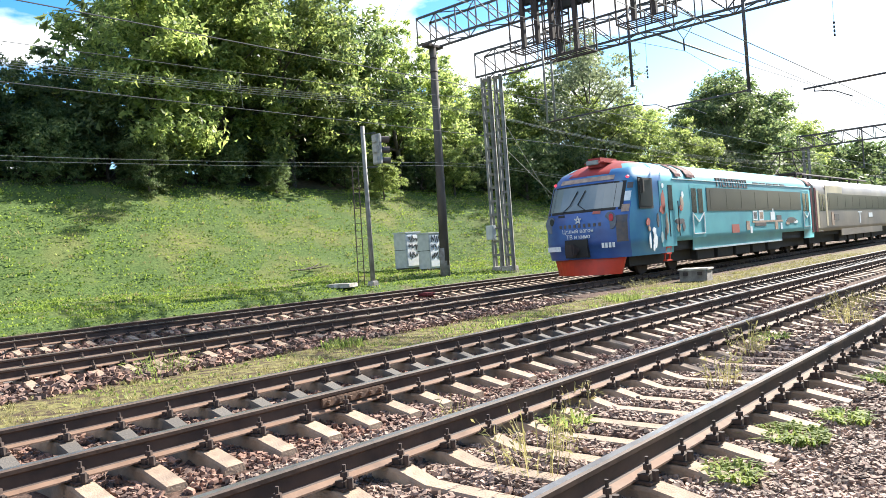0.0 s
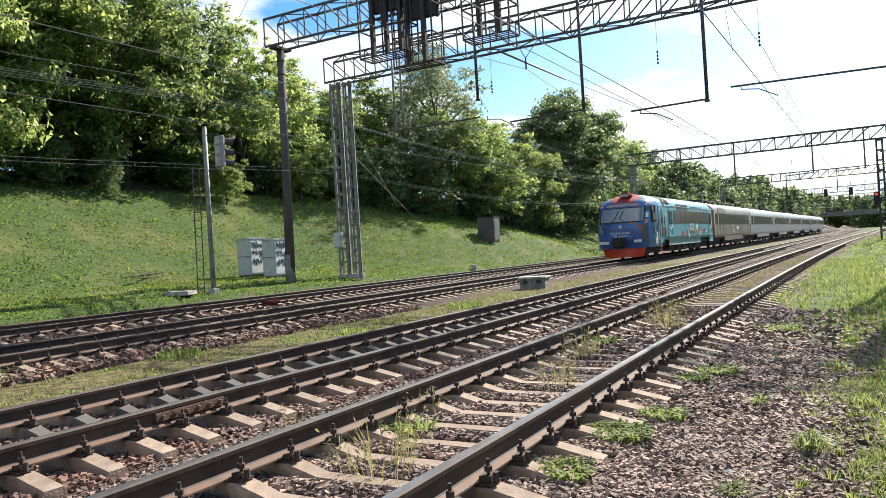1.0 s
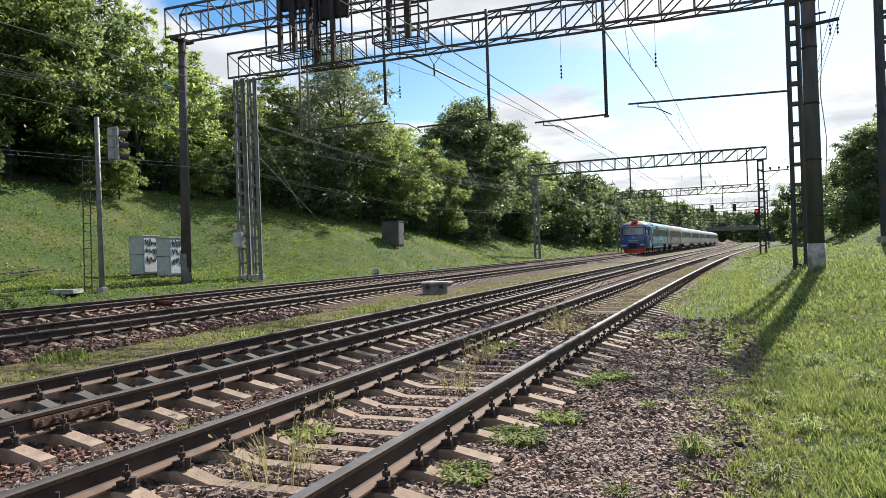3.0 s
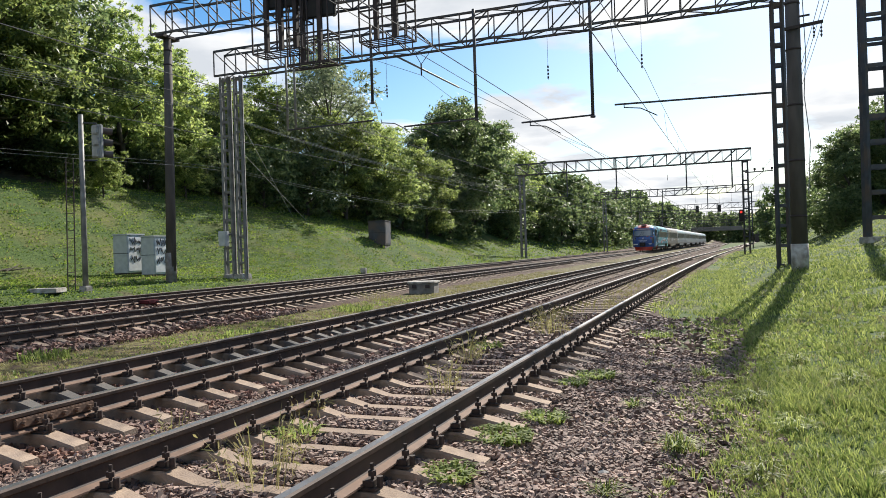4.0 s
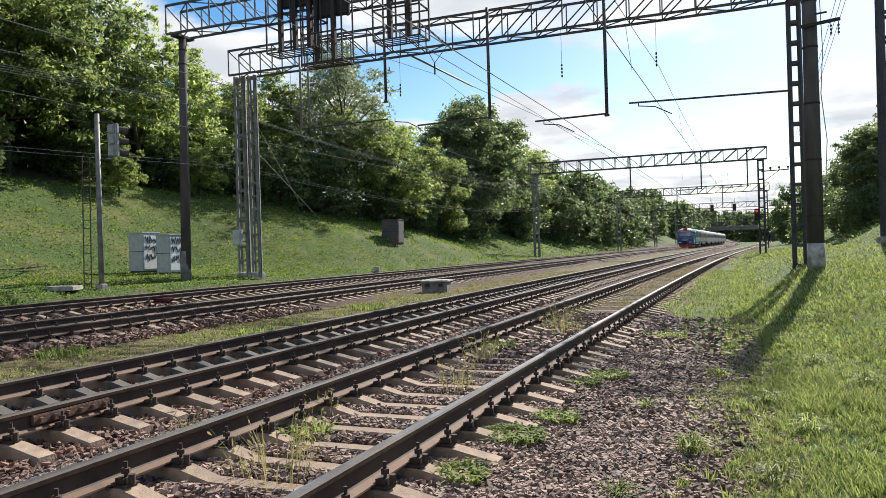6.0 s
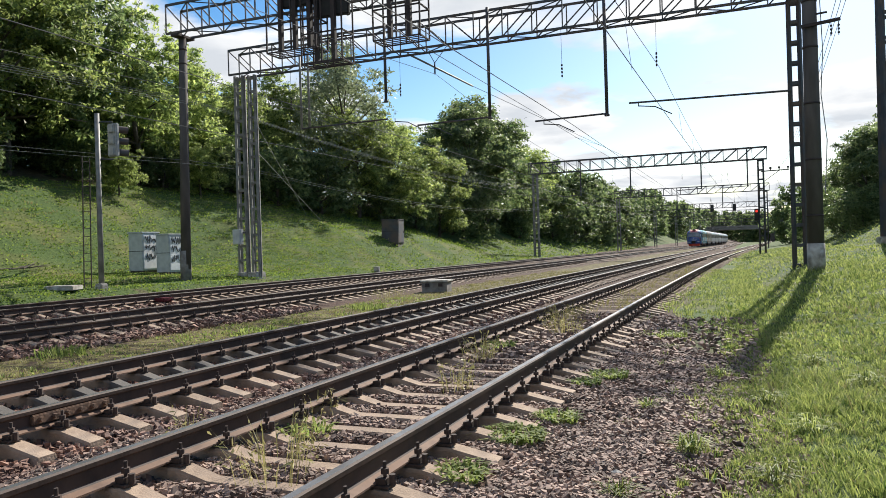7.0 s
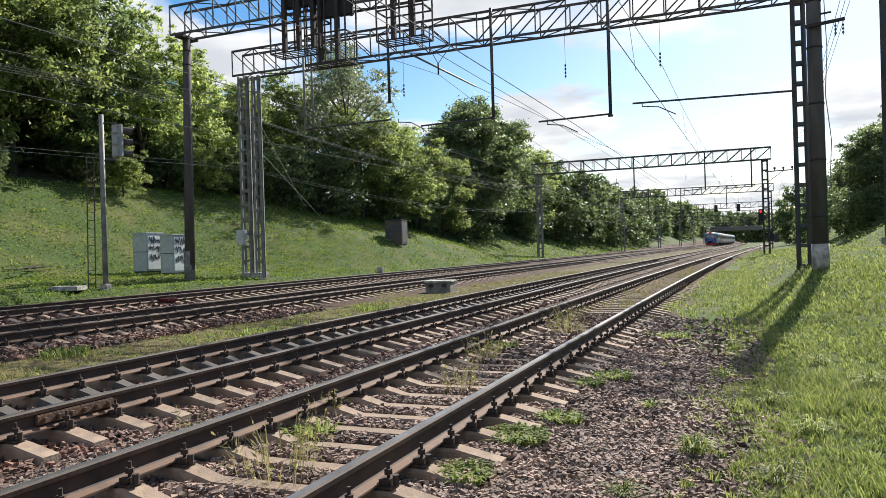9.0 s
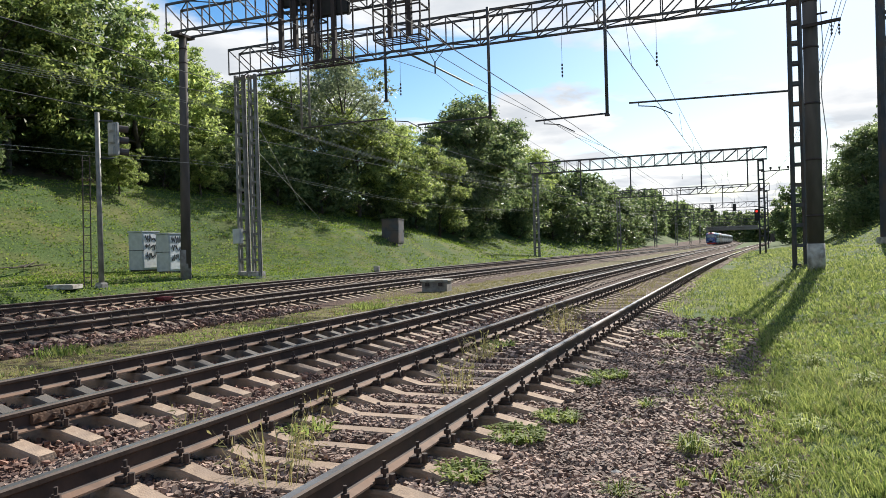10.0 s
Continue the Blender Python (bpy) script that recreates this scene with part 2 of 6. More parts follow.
def ground_material():
    m = bpy.data.materials.new("ground_soil_and_turf")
    m.use_nodes = True
    nt = m.node_tree
    b = nt.nodes["Principled BSDF"]
    b.inputs["Roughness"].default_value = 0.95
    b.inputs["Specular IOR Level"].default_value = 0.15
    geo = nt.nodes.new("ShaderNodeNewGeometry")
    sep = nt.nodes.new("ShaderNodeSeparateXYZ")
    nt.links.new(geo.outputs["Position"], sep.inputs[0])

    def noise_of(scale, detail=6):
        n = nt.nodes.new("ShaderNodeTexNoise")
        n.inputs["Scale"].default_value, n.inputs["Detail"].default_value = scale, detail
        nt.links.new(geo.outputs["Position"], n.inputs["Vector"])
        return n.outputs["Fac"]

    def ramp(src, a, c, ca=(0, 0, 0), cb=(1, 1, 1)):
        r = nt.nodes.new("ShaderNodeValToRGB")
        r.color_ramp.elements[0].position, r.color_ramp.elements[1].position = a, c
        r.color_ramp.elements[0].color, r.color_ramp.elements[1].color = (*ca, 1), (*cb, 1)
        nt.links.new(src, r.inputs[0])
        return r.outputs[0]

    def mix(f, a, c):
        x = nt.nodes.new("ShaderNodeMix")
        x.data_type = "RGBA"
        nt.links.new(f, x.inputs[0])
        nt.links.new(a, x.inputs[6])
        nt.links.new(c, x.inputs[7])
        return x.outputs[2]

    def calc(op, a, c):
        x = nt.nodes.new("ShaderNodeMath")
        x.operation = op
        for i, v in enumerate((a, c)):
            if isinstance(v, (int, float)):
                x.inputs[i].default_value = v
            else:
                nt.links.new(v, x.inputs[i])
        return x.outputs[0]

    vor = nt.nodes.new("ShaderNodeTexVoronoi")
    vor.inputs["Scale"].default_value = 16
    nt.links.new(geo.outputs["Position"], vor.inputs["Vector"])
    # bed colour darkened to stand in for shade between the loose stones
    shaded_gravel = ramp(vor.outputs["Color"], 0.1, 0.9, (0.030, 0.018, 0.014), (0.11, 0.068, 0.052))
    shaded_gravel = mix(ramp(noise_of(0.7), 0.42, 0.66), shaded_gravel, ramp(noise_of(22), 0.3, 0.7, (0.055, 0.036, 0.029), (0.13, 0.092, 0.073)))
    turf = ramp(noise_of(9, 10), 0.3, 0.7, (0.026, 0.05, 0.013), (0.085, 0.125, 0.034))
    turf = mix(ramp(noise_of(0.35), 0.48, 0.7), turf, ramp(noise_of(5, 8), 0.3, 0.7, (0.075, 0.08, 0.026), (0.145, 0.15, 0.052)))
    strip = ramp(noise_of(5, 10), 0.40, 0.60, (0.06, 0.042, 0.028), (0.155, 0.14, 0.055))
    x = calc("ADD", sep.outputs[0], calc("MULTIPLY", calc("SUBTRACT", noise_of(1.1), 0.5), 1.6))
    lean = calc("MINIMUM", calc("MAXIMUM", calc("MULTIPLY", calc("SUBTRACT", sep.outputs[1], 9.0), 0.17), 0.0), 1.5)
    is_right = ramp(calc("ADD", calc("MULTIPLY", calc("ADD", x, lean), 1.2), 0.5), 0.2, 0.8)
    is_left = ramp(calc("ADD", calc("MULTIPLY", x, -1.5), -30.6), 0.2, 0.8)
    in_strip = calc("SUBTRACT", 1.0, calc("ABSOLUTE", calc("MULTIPLY", calc("ADD", x, 9.75), 0.52), 0.0))
    col = mix(ramp(in_strip, 0.05, 0.4), shaded_gravel, strip)
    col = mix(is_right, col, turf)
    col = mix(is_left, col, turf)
    soil = ramp(noise_of(4, 8), 0.3, 0.7, (0.055, 0.042, 0.028), (0.12, 0.095, 0.055))
    wood = ramp(calc("ADD", calc("MULTIPLY", calc("ADD", x, calc("MULTIPLY", noise_of(0.5), 4.0)), -0.4), -13.0), 0.1, 0.9)
    col = mix(wood, col, soil)
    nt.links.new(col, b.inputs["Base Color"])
    bp = nt.nodes.new("ShaderNodeBump")
    bp.inputs["Strength"].default_value, bp.inputs["Distance"].default_value = 0.8, 0.05
    nt.links.new(noise_of(14, 10), bp.inputs["Height"])
    nt.links.new(bp.outputs[0], b.inputs["Normal"])
    return m


M_GROUND = ground_material()


# ---- mesh helpers ----
def link_mesh(name, bm, materials, parent=None, label="", smooth=False):
    me = bpy.data.meshes.new(name)
    bm.to_mesh(me)
    bm.free()
    for mm in (materials if isinstance(materials, (list, tuple)) else [materials]):
        me.materials.append(mm)
    if smooth:
        me.shade_smooth()
    ob = new(name, me)
    ob.parent = parent
    if label:
        tagged(ob, label)
    return ob


def part(name, bm, material, parent, label="", smooth=False):
    return link_mesh(name, bm, material, parent, label, smooth)


def thing(name, label, category, group="", kind="", at=(0, 0, 0), rz=0):
    e = new(name)
    e.matrix_world = pose(*at, 0, 0, rz)
    return tagged(e, label, category, group, kind)


def box(bm, c, s, m=None, mi=0, bevel=0.0):
    r = bmesh.ops.create_cube(bm, size=1.0)
    vs = r["verts"]
    bmesh.ops.scale(bm, vec=s, verts=vs)
    if bevel:
        es = list({e for v in vs for e in v.link_edges})
        rb = bmesh.ops.bevel(bm, geom=es, offset=bevel, segments=2, affect="EDGES")
        vs = list({v for f in rb["faces"] for v in f.verts} | {v for v in vs if v.is_valid})
    bmesh.ops.translate(bm, vec=c, verts=vs)
    if m is not None:
        bmesh.ops.transform(bm, matrix=m, verts=vs)
    if mi:
        for f in {f for v in vs for f in v.link_faces}:
            f.material_index = mi
    return vs


def tube(bm, a, b, r, n=6, r2=None, mi=0, caps=True):
    a, b = Vector(a), Vector(b)
    d = b - a
    if d.length < 1e-6:
        return
    q = d.to_track_quat("Z", "Y").to_matrix()
    ra, rb = [], []
    r2 = r if r2 is None else r2
    for i in range(n):
        w = 2 * math.pi * i / n
        o = q @ Vector((math.cos(w), math.sin(w), 0))
        ra.append(bm.verts.new(a + o * r))
        rb.append(bm.verts.new(b + o * r2))
    for i in range(n):
        f = bm.faces.new((ra[i], ra[(i + 1) % n], rb[(i + 1) % n], rb[i]))
        f.material_index = mi
        f.smooth = n > 6
    if caps:
        bm.faces.new(ra[::-1]).material_index = mi
        bm.faces.new(rb).material_index = mi


def bar(bm, a, b, w, d=None, mi=0):
    """A straight bar of rectangular section between two points."""
    a, b = Vector(a), Vector(b)
    d = d or w
    v = b - a
    q = v.to_track_quat("Z", "Y").to_matrix()
    pts = [(-w / 2, -d / 2), (w / 2, -d / 2), (w / 2, d / 2), (-w / 2, d / 2)]
    va = [bm.verts.new(a + q @ Vector((x, y, 0))) for x, y in pts]
    vb = [bm.verts.new(b + q @ Vector((x, y, 0))) for x, y in pts]
    for i in range(4):
        bm.faces.new((va[i], va[(i + 1) % 4], vb[(i + 1) % 4], vb[i])).material_index = mi
    bm.faces.new(va[::-1]).material_index = mi
    bm.faces.new(vb).material_index = mi


def cloud_mesh(name, verts, faces, material):
    me = bpy.data.meshes.new(name)
    me.from_pydata(verts, [], faces)
    me.materials.append(material)
    return me


# ---- plan of the line ----
GAUGE = 1.59
BEND = 80.0
# near rail x, heading, curve
TRACKS = [(-2.174, -0.00123, 2.7e-4, 0.017), (-5.631, 0.0, 1.1e-4, 0.0), (-12.357, -0.00914, 1.6e-4, -0.023), (-17.959, -0.00341, 1.3e-4, 0.0)]


def bent(y):
    if y < 0:
        return 0.0
    return y * y if y < BEND else 2 * BEND * y - BEND * BEND


def track_x(i, y):
    x, m, k, _ = TRACKS[i]
    return x - GAUGE / 2 + m * y + k * bent(y)


def track_heading(i, y):
    return math.degrees(math.atan2(track_x(i, y + 1) - track_x(i, y - 1), 2.0))


def lerp_table(tab, x):
    if x <= tab[0][0]:
        return tab[0][1]
    for (a, za), (b, zb) in zip(tab[:-1], tab[1:]):
        if x <= b:
            return za + (zb - za) * (x - a) / (b - a)
    return tab[-1][1]


LEFT_NEAR = [(-400, 14), (-80, 9), (-40, 7.0), (-34.5, 5.4), (-26.5, 0.62), (-23, 0.36), (-21.2, 0.14), (-20.4, -0.36)]
LEFT_MID = [(-400, 14), (-80, 9), (-40, 7.0), (-34, 5.4), (-28, 3.4), (-24.4, 1.98), (-22.3, 0.5), (-21.2, 0.08), (-20.4, -0.36)]
LEFT_FAR = [(-400, 14), (-80, 9), (-40, 7.0), (-34, 5.0), (-28, 2.1), (-24.4, 0.8), (-22.3, 0.15), (-21.2, -0.1), (-20.4, -0.36)]
RIGHT = [(0.2, -0.36), (1.4, -0.16), (3.5, 0.08), (5.6, 0.5), (10, 2.7), (15, 5.0), (60, 7), (400, 12)]


def sstep(a, b, x):
    t = min(1, max(0, (x - a) / (b - a)))
    return t * t * (3 - 2 * t)


def bank_shift(x, y):
    """How far the line has swung to the right at y, on its two sides."""
    return (1.3e-4 if x < -10 else 2.4e-4) * max(0.0, bent(y) - 3600.0)


def ground_z(x, y):
    x -= bank_shift(x, y)
    if x < -20.4:
        n, m, f = lerp_table(LEFT_NEAR, x), lerp_table(LEFT_MID, x), lerp_table(LEFT_FAR, x)
        a, b = sstep(28, 46, y), sstep(56, 72, y)
        z = n * (1 - a) + m * a * (1 - b) + f * b * a
        return z + (0.12 * noise.noise(Vector((x * 0.35, y * 0.35, 0))) + 0.05 * noise.noise(Vector((x * 1.3, y * 1.3, 4)))) * sstep(-21, -23, x)
    if x > 0.2:
        z = lerp_table(RIGHT, x) + 0.36 * sstep(12, 25, y) * (1 - sstep(42, 74, y)) * sstep(0.5, 2.0, x)
        return z + (0.06 * noise.noise(Vector((x * 0.5, y * 0.5, 2))) + 0.03 * noise.noise(Vector((x * 1.6, y * 1.6, 7)))) * sstep(0.2, 1.5, x)
    z = -0.36 + 0.03 * noise.noise(Vector((x * 0.8, y * 0.8, 1)))
    for i in range(4):
        d = abs(x + bank_shift(x, y) - track_x(i, y))
        z = max(z, (-0.276, -0.332, -0.31, -0.31)[i] - 0.16 * max(0, d - 1.25))
    return z


def ground():
    xs = sorted(set([-1500, -700, -400, -200, -120, -80, -60, -50] + [round(-46 + 0.5 * i, 2) for i in range(51)]
                    + [round(-20.5 + 0.3 * i, 2) for i in range(70)] + [round(0.5 + 0.4 * i, 2) for i in range(45)] + [20, 24, 30, 40, 60, 100, 200, 400, 700, 1500]))
    ys = [-400, -200, -100, -60, -40, -25] + [round(-15 + 0.65 * i, 2) for i in range(100)] + [50 + 2 * i for i in range(42)] \
        + [135 + 4 * i for i in range(80)] + [460, 480, 500, 540, 600, 700, 900, 1300, 2000, 3000]
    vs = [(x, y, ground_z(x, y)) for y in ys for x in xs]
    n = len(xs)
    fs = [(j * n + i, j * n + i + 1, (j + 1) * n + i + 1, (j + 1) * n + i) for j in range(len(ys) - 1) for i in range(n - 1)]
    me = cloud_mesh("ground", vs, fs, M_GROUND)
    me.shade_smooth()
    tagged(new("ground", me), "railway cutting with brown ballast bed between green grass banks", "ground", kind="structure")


ground()


def rail_profile():
    half = [(0.075, -0.18), (0.075, -0.168), (0.022, -0.150), (0.010, -0.135), (0.010, -0.055), (0.034, -0.040), (0.037, -0.012), (0.026, 0.0)]
    return half + [(-x, z) for x, z in reversed(half)]


def rail(i, side, parent):
    """One running rail: rusty sides with painted shade, paler lit foot, rolled top."""
    prof = rail_profile()
    bm = bmesh.new()
    ys = [-30, -15] + [y for y in range(-8, 120, 4)] + [y for y in range(120, 520, 20)]
    prev = None
    for y in ys:
        x0 = track_x(i, y) + (GAUGE / 2 if side else -GAUGE / 2)
        ring = [bm.verts.new((x0 + px, y, pz + TRACKS[i][3])) for px, pz in prof]
        if prev:
            for k in range(len(prof)):
                j = (k + 1) % len(prof)
                f = bm.faces.new((prev[k], prev[j], ring[j], ring[k]))
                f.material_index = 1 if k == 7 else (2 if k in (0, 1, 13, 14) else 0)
        prev = ring
    bmesh.ops.recalc_face_normals(bm, faces=bm.faces)
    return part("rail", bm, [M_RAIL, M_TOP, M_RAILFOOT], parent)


def sleeper_mesh(material):
    """Pre-stressed sleeper, waisted and lower in the middle."""
    bm = bmesh.new()
    st = [(-1.31, -0.08), (-0.96, -0.008), (-0.66, 0.0), (-0.40, -0.07), (0.40, -0.07), (0.66, 0.0), (0.96, -0.008), (1.31, -0.08)]
    prev = None
    for x, dz in st:
        w = 0.075 if abs(x) > 0.5 else 0.066
        ring = [bm.verts.new((x, y, z)) for y, z in ((-0.115, -0.22), (0.115, -0.22), (w + 0.012, dz - 0.02), (w, dz), (-w, dz), (-w - 0.012, dz - 0.02))]
        if prev:
            for k in range(6):
                j = (k + 1) % 6
                bm.faces.new((prev[k], prev[j], ring[j], ring[k]))
        else:
            bm.faces.new(ring[::-1])
        prev = ring
    bm.faces.new(prev)
    bmesh.ops.recalc_face_normals(bm, faces=bm.faces)
    me = bpy.data.meshes.new("sleeper")
    bm.to_mesh(me)
    bm.free()
    me.materials.append(material)
    return me


def fastening_mesh():
    """Rail seat: base plate, two clamp bolts with nuts and clips."""
    bm = bmesh.new()
    box(bm, (0, 0, 0.006), (0.33, 0.125, 0.016))
    for s in (-1, 1):
        box(bm, (0.105 * s, 0, 0.035), (0.07, 0.09, 0.035))
        tube(bm, (0.115 * s, 0, 0.03), (0.115 * s, 0, 0.15), 0.012, 6)
        tube(bm, (0.115 * s, 0, 0.075), (0.115 * s, 0, 0.108), 0.028, 6)
        tube(bm, (0.165 * s, 0, 0.01), (0.165 * s, 0, 0.075), 0.022, 6)
    me = bpy.data.meshes.new("fastening")
    bm.to_mesh(me)
    bm.free()
    me.materials.append(M_FAST)
    return me


SLEEPER_ME, OILY_ME, FAST_ME = sleeper_mesh(M_SLEEPER), sleeper_mesh(M_SLEEPER_OILY), fastening_mesh()
TRACK_LABEL = ["rusty siding track on concrete sleepers with weeds", "railway track with worn rails on concrete sleepers",
               "main line track under the passing train", "far railway track beside the grass bank"]
tracks = []
for ti in range(4):
    tr = thing("railway_track", TRACK_LABEL[ti], "track", "parallel tracks", "structure")
    tracks.append(tr)
    rail(ti, 0, tr)
    rail(ti, 1, tr)


# ---- overhead line gantries ----
def truss(bm, x0, x1, y, z, hgt, dep, n, chord=0.09, web=0.045):
    """A box truss along x, its lower chords at z."""
    for yy in (y - dep / 2, y + dep / 2):
        for zz in (z, z + hgt):
            bar(bm, (x0, yy, zz), (x1, yy, zz), chord)
        for k in range(n + 1):
            x = x0 + (x1 - x0) * k / n
            bar(bm, (x, yy, z), (x, yy, z + hgt), web)
            if k < n:
                xb = x0 + (x1 - x0) * (k + 1) / n
                a, b = ((x, z + hgt), (xb, z)) if k < n / 2 else ((x, z), (xb, z + hgt))
                bar(bm, (a[0], yy, a[1]), (b[0], yy, b[1]), web)
    for zz in (z, z + hgt):
        for k in range(n):
            xa, xb = x0 + (x1 - x0) * k / n, x0 + (x1 - x0) * (k + 1) / n
            s = 1 if k % 2 else -1
            bar(bm, (xa, y - s * dep / 2, zz), (xb, y + s * dep / 2, zz), web * 0.8)


def lattice_leg(bm, x, y, z0, z1, wx, wy, step=0.62, leg=0.10, plate=0.11):
    for sx in (-1, 1):
        for sy in (-1, 1):
            bar(bm, (x + sx * wx / 2, y + sy * wy / 2, z0), (x + sx * wx / 2 * 0.92, y + sy * wy / 2 * 0.92, z1), leg)
    n = int((z1 - z0) / step)
    for k in range(n + 1):
        z = z0 + 0.15 + (z1 - z0 - 0.3) * k / n
        for sy in (-1, 1):
            box(bm, (x, y + sy * wy / 2 * 0.97, z), (wx, 0.02, plate))
        for sx in (-1, 1):
            box(bm, (x + sx * wx / 2 * 0.97, y, z), (0.02, wy, plate))


def near_gantry():
    g = thing("overhead_gantry", "dark steel truss gantry on concrete poles over the tracks", "gantry", "line gantries")
    y = 25.0
    bm = bmesh.new()
    truss(bm, -22.3, 2.6, y, 10.65, 1.2, 0.9, 22, 0.085, 0.045)
    part("crossbeam", bm, M_STEEL, g)
    for x, xt in ((-22.02, -21.83), (2.05, 2.05)):
        bm = bmesh.new()
        zb = ground_z(x, y) - 0.3
        tube(bm, (x, y, zb), (xt, y, 10.6), 0.24 if x > 0 else 0.215, 16, 0.165 if x < 0 else 0.195)
        pole = part("pole", bm, M_CONC, g, "weathered concrete pole")
        bm = bmesh.new()
        tube(bm, (x, y, zb + 0.1), (x, y, zb + (1.1 if x > 0 else 1.55)), 0.25 if x > 0 else 0.225, 16)
        part("collar", bm, M_CONCL if x > 0 else M_CONCM, pole)
        bm = bmesh.new()
        box(bm, (xt, y, 10.56), (0.42, 0.98, 0.10))
        part("cap", bm, M_RUST, g)
        for z in ((1.9, 3.6, 5.3, 7.0, 8.4) if x > 0 else (9.4, 10.0)):
            bm = bmesh.new()
            r = lerp_table([(0, 0.243), (10.6, 0.20)] if x > 0 else [(0, 0.218), (10.6, 0.17)], z)
            tube(bm, (x + (xt - x) * z / 10.6, y, z), (x + (xt - x) * z / 10.6, y, z + 0.06), r + 0.008, 16)
            part("strap", bm, M_RUST, pole)
    bm = bmesh.new()
    bar(bm, (1.8, y - 0.26, 7.62), (2.85, y - 0.26, 7.72), 0.09)
    bar(bm, (2.2, y - 0.26, 7.95), (2.5, y - 0.26, 7.97), 0.05)
    for x in (2.6, 2.8):
        for k in range(3):
            tube(bm, (x, y - 0.26, 7.3 + 0.11 * k), (x, y - 0.26, 7.35 + 0.11 * k), 0.032, 8)
        tube(bm, (x, y - 0.26, 7.25), (x, y - 0.26, 7.65), 0.012, 5)
    part("side_bracket", bm, M_RUST, g, "dark steel bracket with small insulators")
    bm = bmesh.new()
    for a, b in (((2.33, 8.6), (2.38, 6.9)), ((2.38, 6.9), (2.30, 5.6)), ((2.30, 5.6), (2.43, 4.2)), ((2.43, 4.2), (2.34, 2.6))):
        tube(bm, (a[0], y - 0.05, a[1]), (b[0], y - 0.05, b[1]), 0.014, 5)
    part("earth_cable", bm, M_WIREL, g)
    return g


def second_gantry():
    y = 29.0
    g = thing("overhead_gantry", "steel truss gantry with hanging catenary posts on lattice masts", "gantry", "line gantries")
    bm = bmesh.new()
    truss(bm, -22.3, 2.3, y, 9.75, 1.15, 0.8, 20, 0.085, 0.045)
    part("crossbeam", bm, M_STEEL, g)
    for zt, dx in ((7.6, 0.0), (6.2, 1.2)):
        bm = bmesh.new()
        tube(bm, (-21.4, y + 0.3, zt), (-30 + dx, 47.0, ground_z(-30 + dx, 47.0)), 0.014, 5)
        part("guy_wire", bm, M_WIREL, g)
    bm = bmesh.new()
    z0 = ground_z(-21.5, y)
    lattice_leg(bm, -22.0, y, z0, 9.75, 0.46, 0.16, 0.66, 0.11, 0.11)
    lattice_leg(bm, -21.36, y + 0.1, z0, 9.75, 0.36, 0.13, 0.6, 0.095, 0.09)
    part("lattice_mast", bm, M_GALV, g, "pale grey double lattice mast")
    for dx in (-0.2, 0.36):
        bm = bmesh.new()
        box(bm, (-21.78 + dx, y + 0.1, z0 + 0.02), (0.50, 0.8, 0.45), bevel=0.03)
        part("footing", bm, M_CONCL, g)
    bm = bmesh.new()
    lattice_leg(bm, 1.87, y, ground_z(1.87, y) - 0.1, 9.75, 0.36, 0.36, 0.72, 0.10, 0.12)
    part("lattice_mast", bm, M_STEEL, g, "dark steel lattice mast")
    for x, zb in ((-14.05, 7.7), (-9.38, 6.55), (-4.68, 6.22)):
        bm = bmesh.new()
        tube(bm, (x, y - 0.45, 11.0), (x, y - 0.45, zb), 0.065, 8)
        tube(bm, (x, y - 0.45, zb), (x, y - 0.45, zb - 0.08), 0.10, 8)
        part("drop_post", bm, M_STEEL, g)
    for x, zb in ((-18.33, 6.83), (-17.91, 6.9)):
        bm = bmesh.new()
        tube(bm, (x, y - 0.45, 10.2), (x, y - 0.45, zb), 0.055, 8)
        part("drop_post", bm, M_GALV, g)
    for x0, z0_, x1, z1 in ((-18.3, 6.86, -14.0, 6.9), (-4.68, 6.24, -7.5, 6.2), (1.7, 6.43, -3.85, 6.55), (-9.38, 6.55, -12.6, 6.5)):
        bm = bmesh.new()
        tube(bm, (x0, y - 0.45, z0_), (x1, y - 0.45, z1), 0.038, 6)
        tube(bm, (x1 + 0.35, y - 0.45, z1 - 0.14), (x1 + 0.95, y - 0.45, z1 - 0.22), 0.022, 6)
        tube(bm, (x1 + 0.95, y - 0.45, z1 - 0.22), (x1 + 1.55, y - 0.45, z1 - 0.55), 0.022, 6)
        tube(bm, (x1 + 0.35, y - 0.45, z1), (x1 + 0.35, y - 0.45, z1 - 0.16), 0.018, 6)
        part("cantilever_arm", bm, M_STEEL, g)
    return g


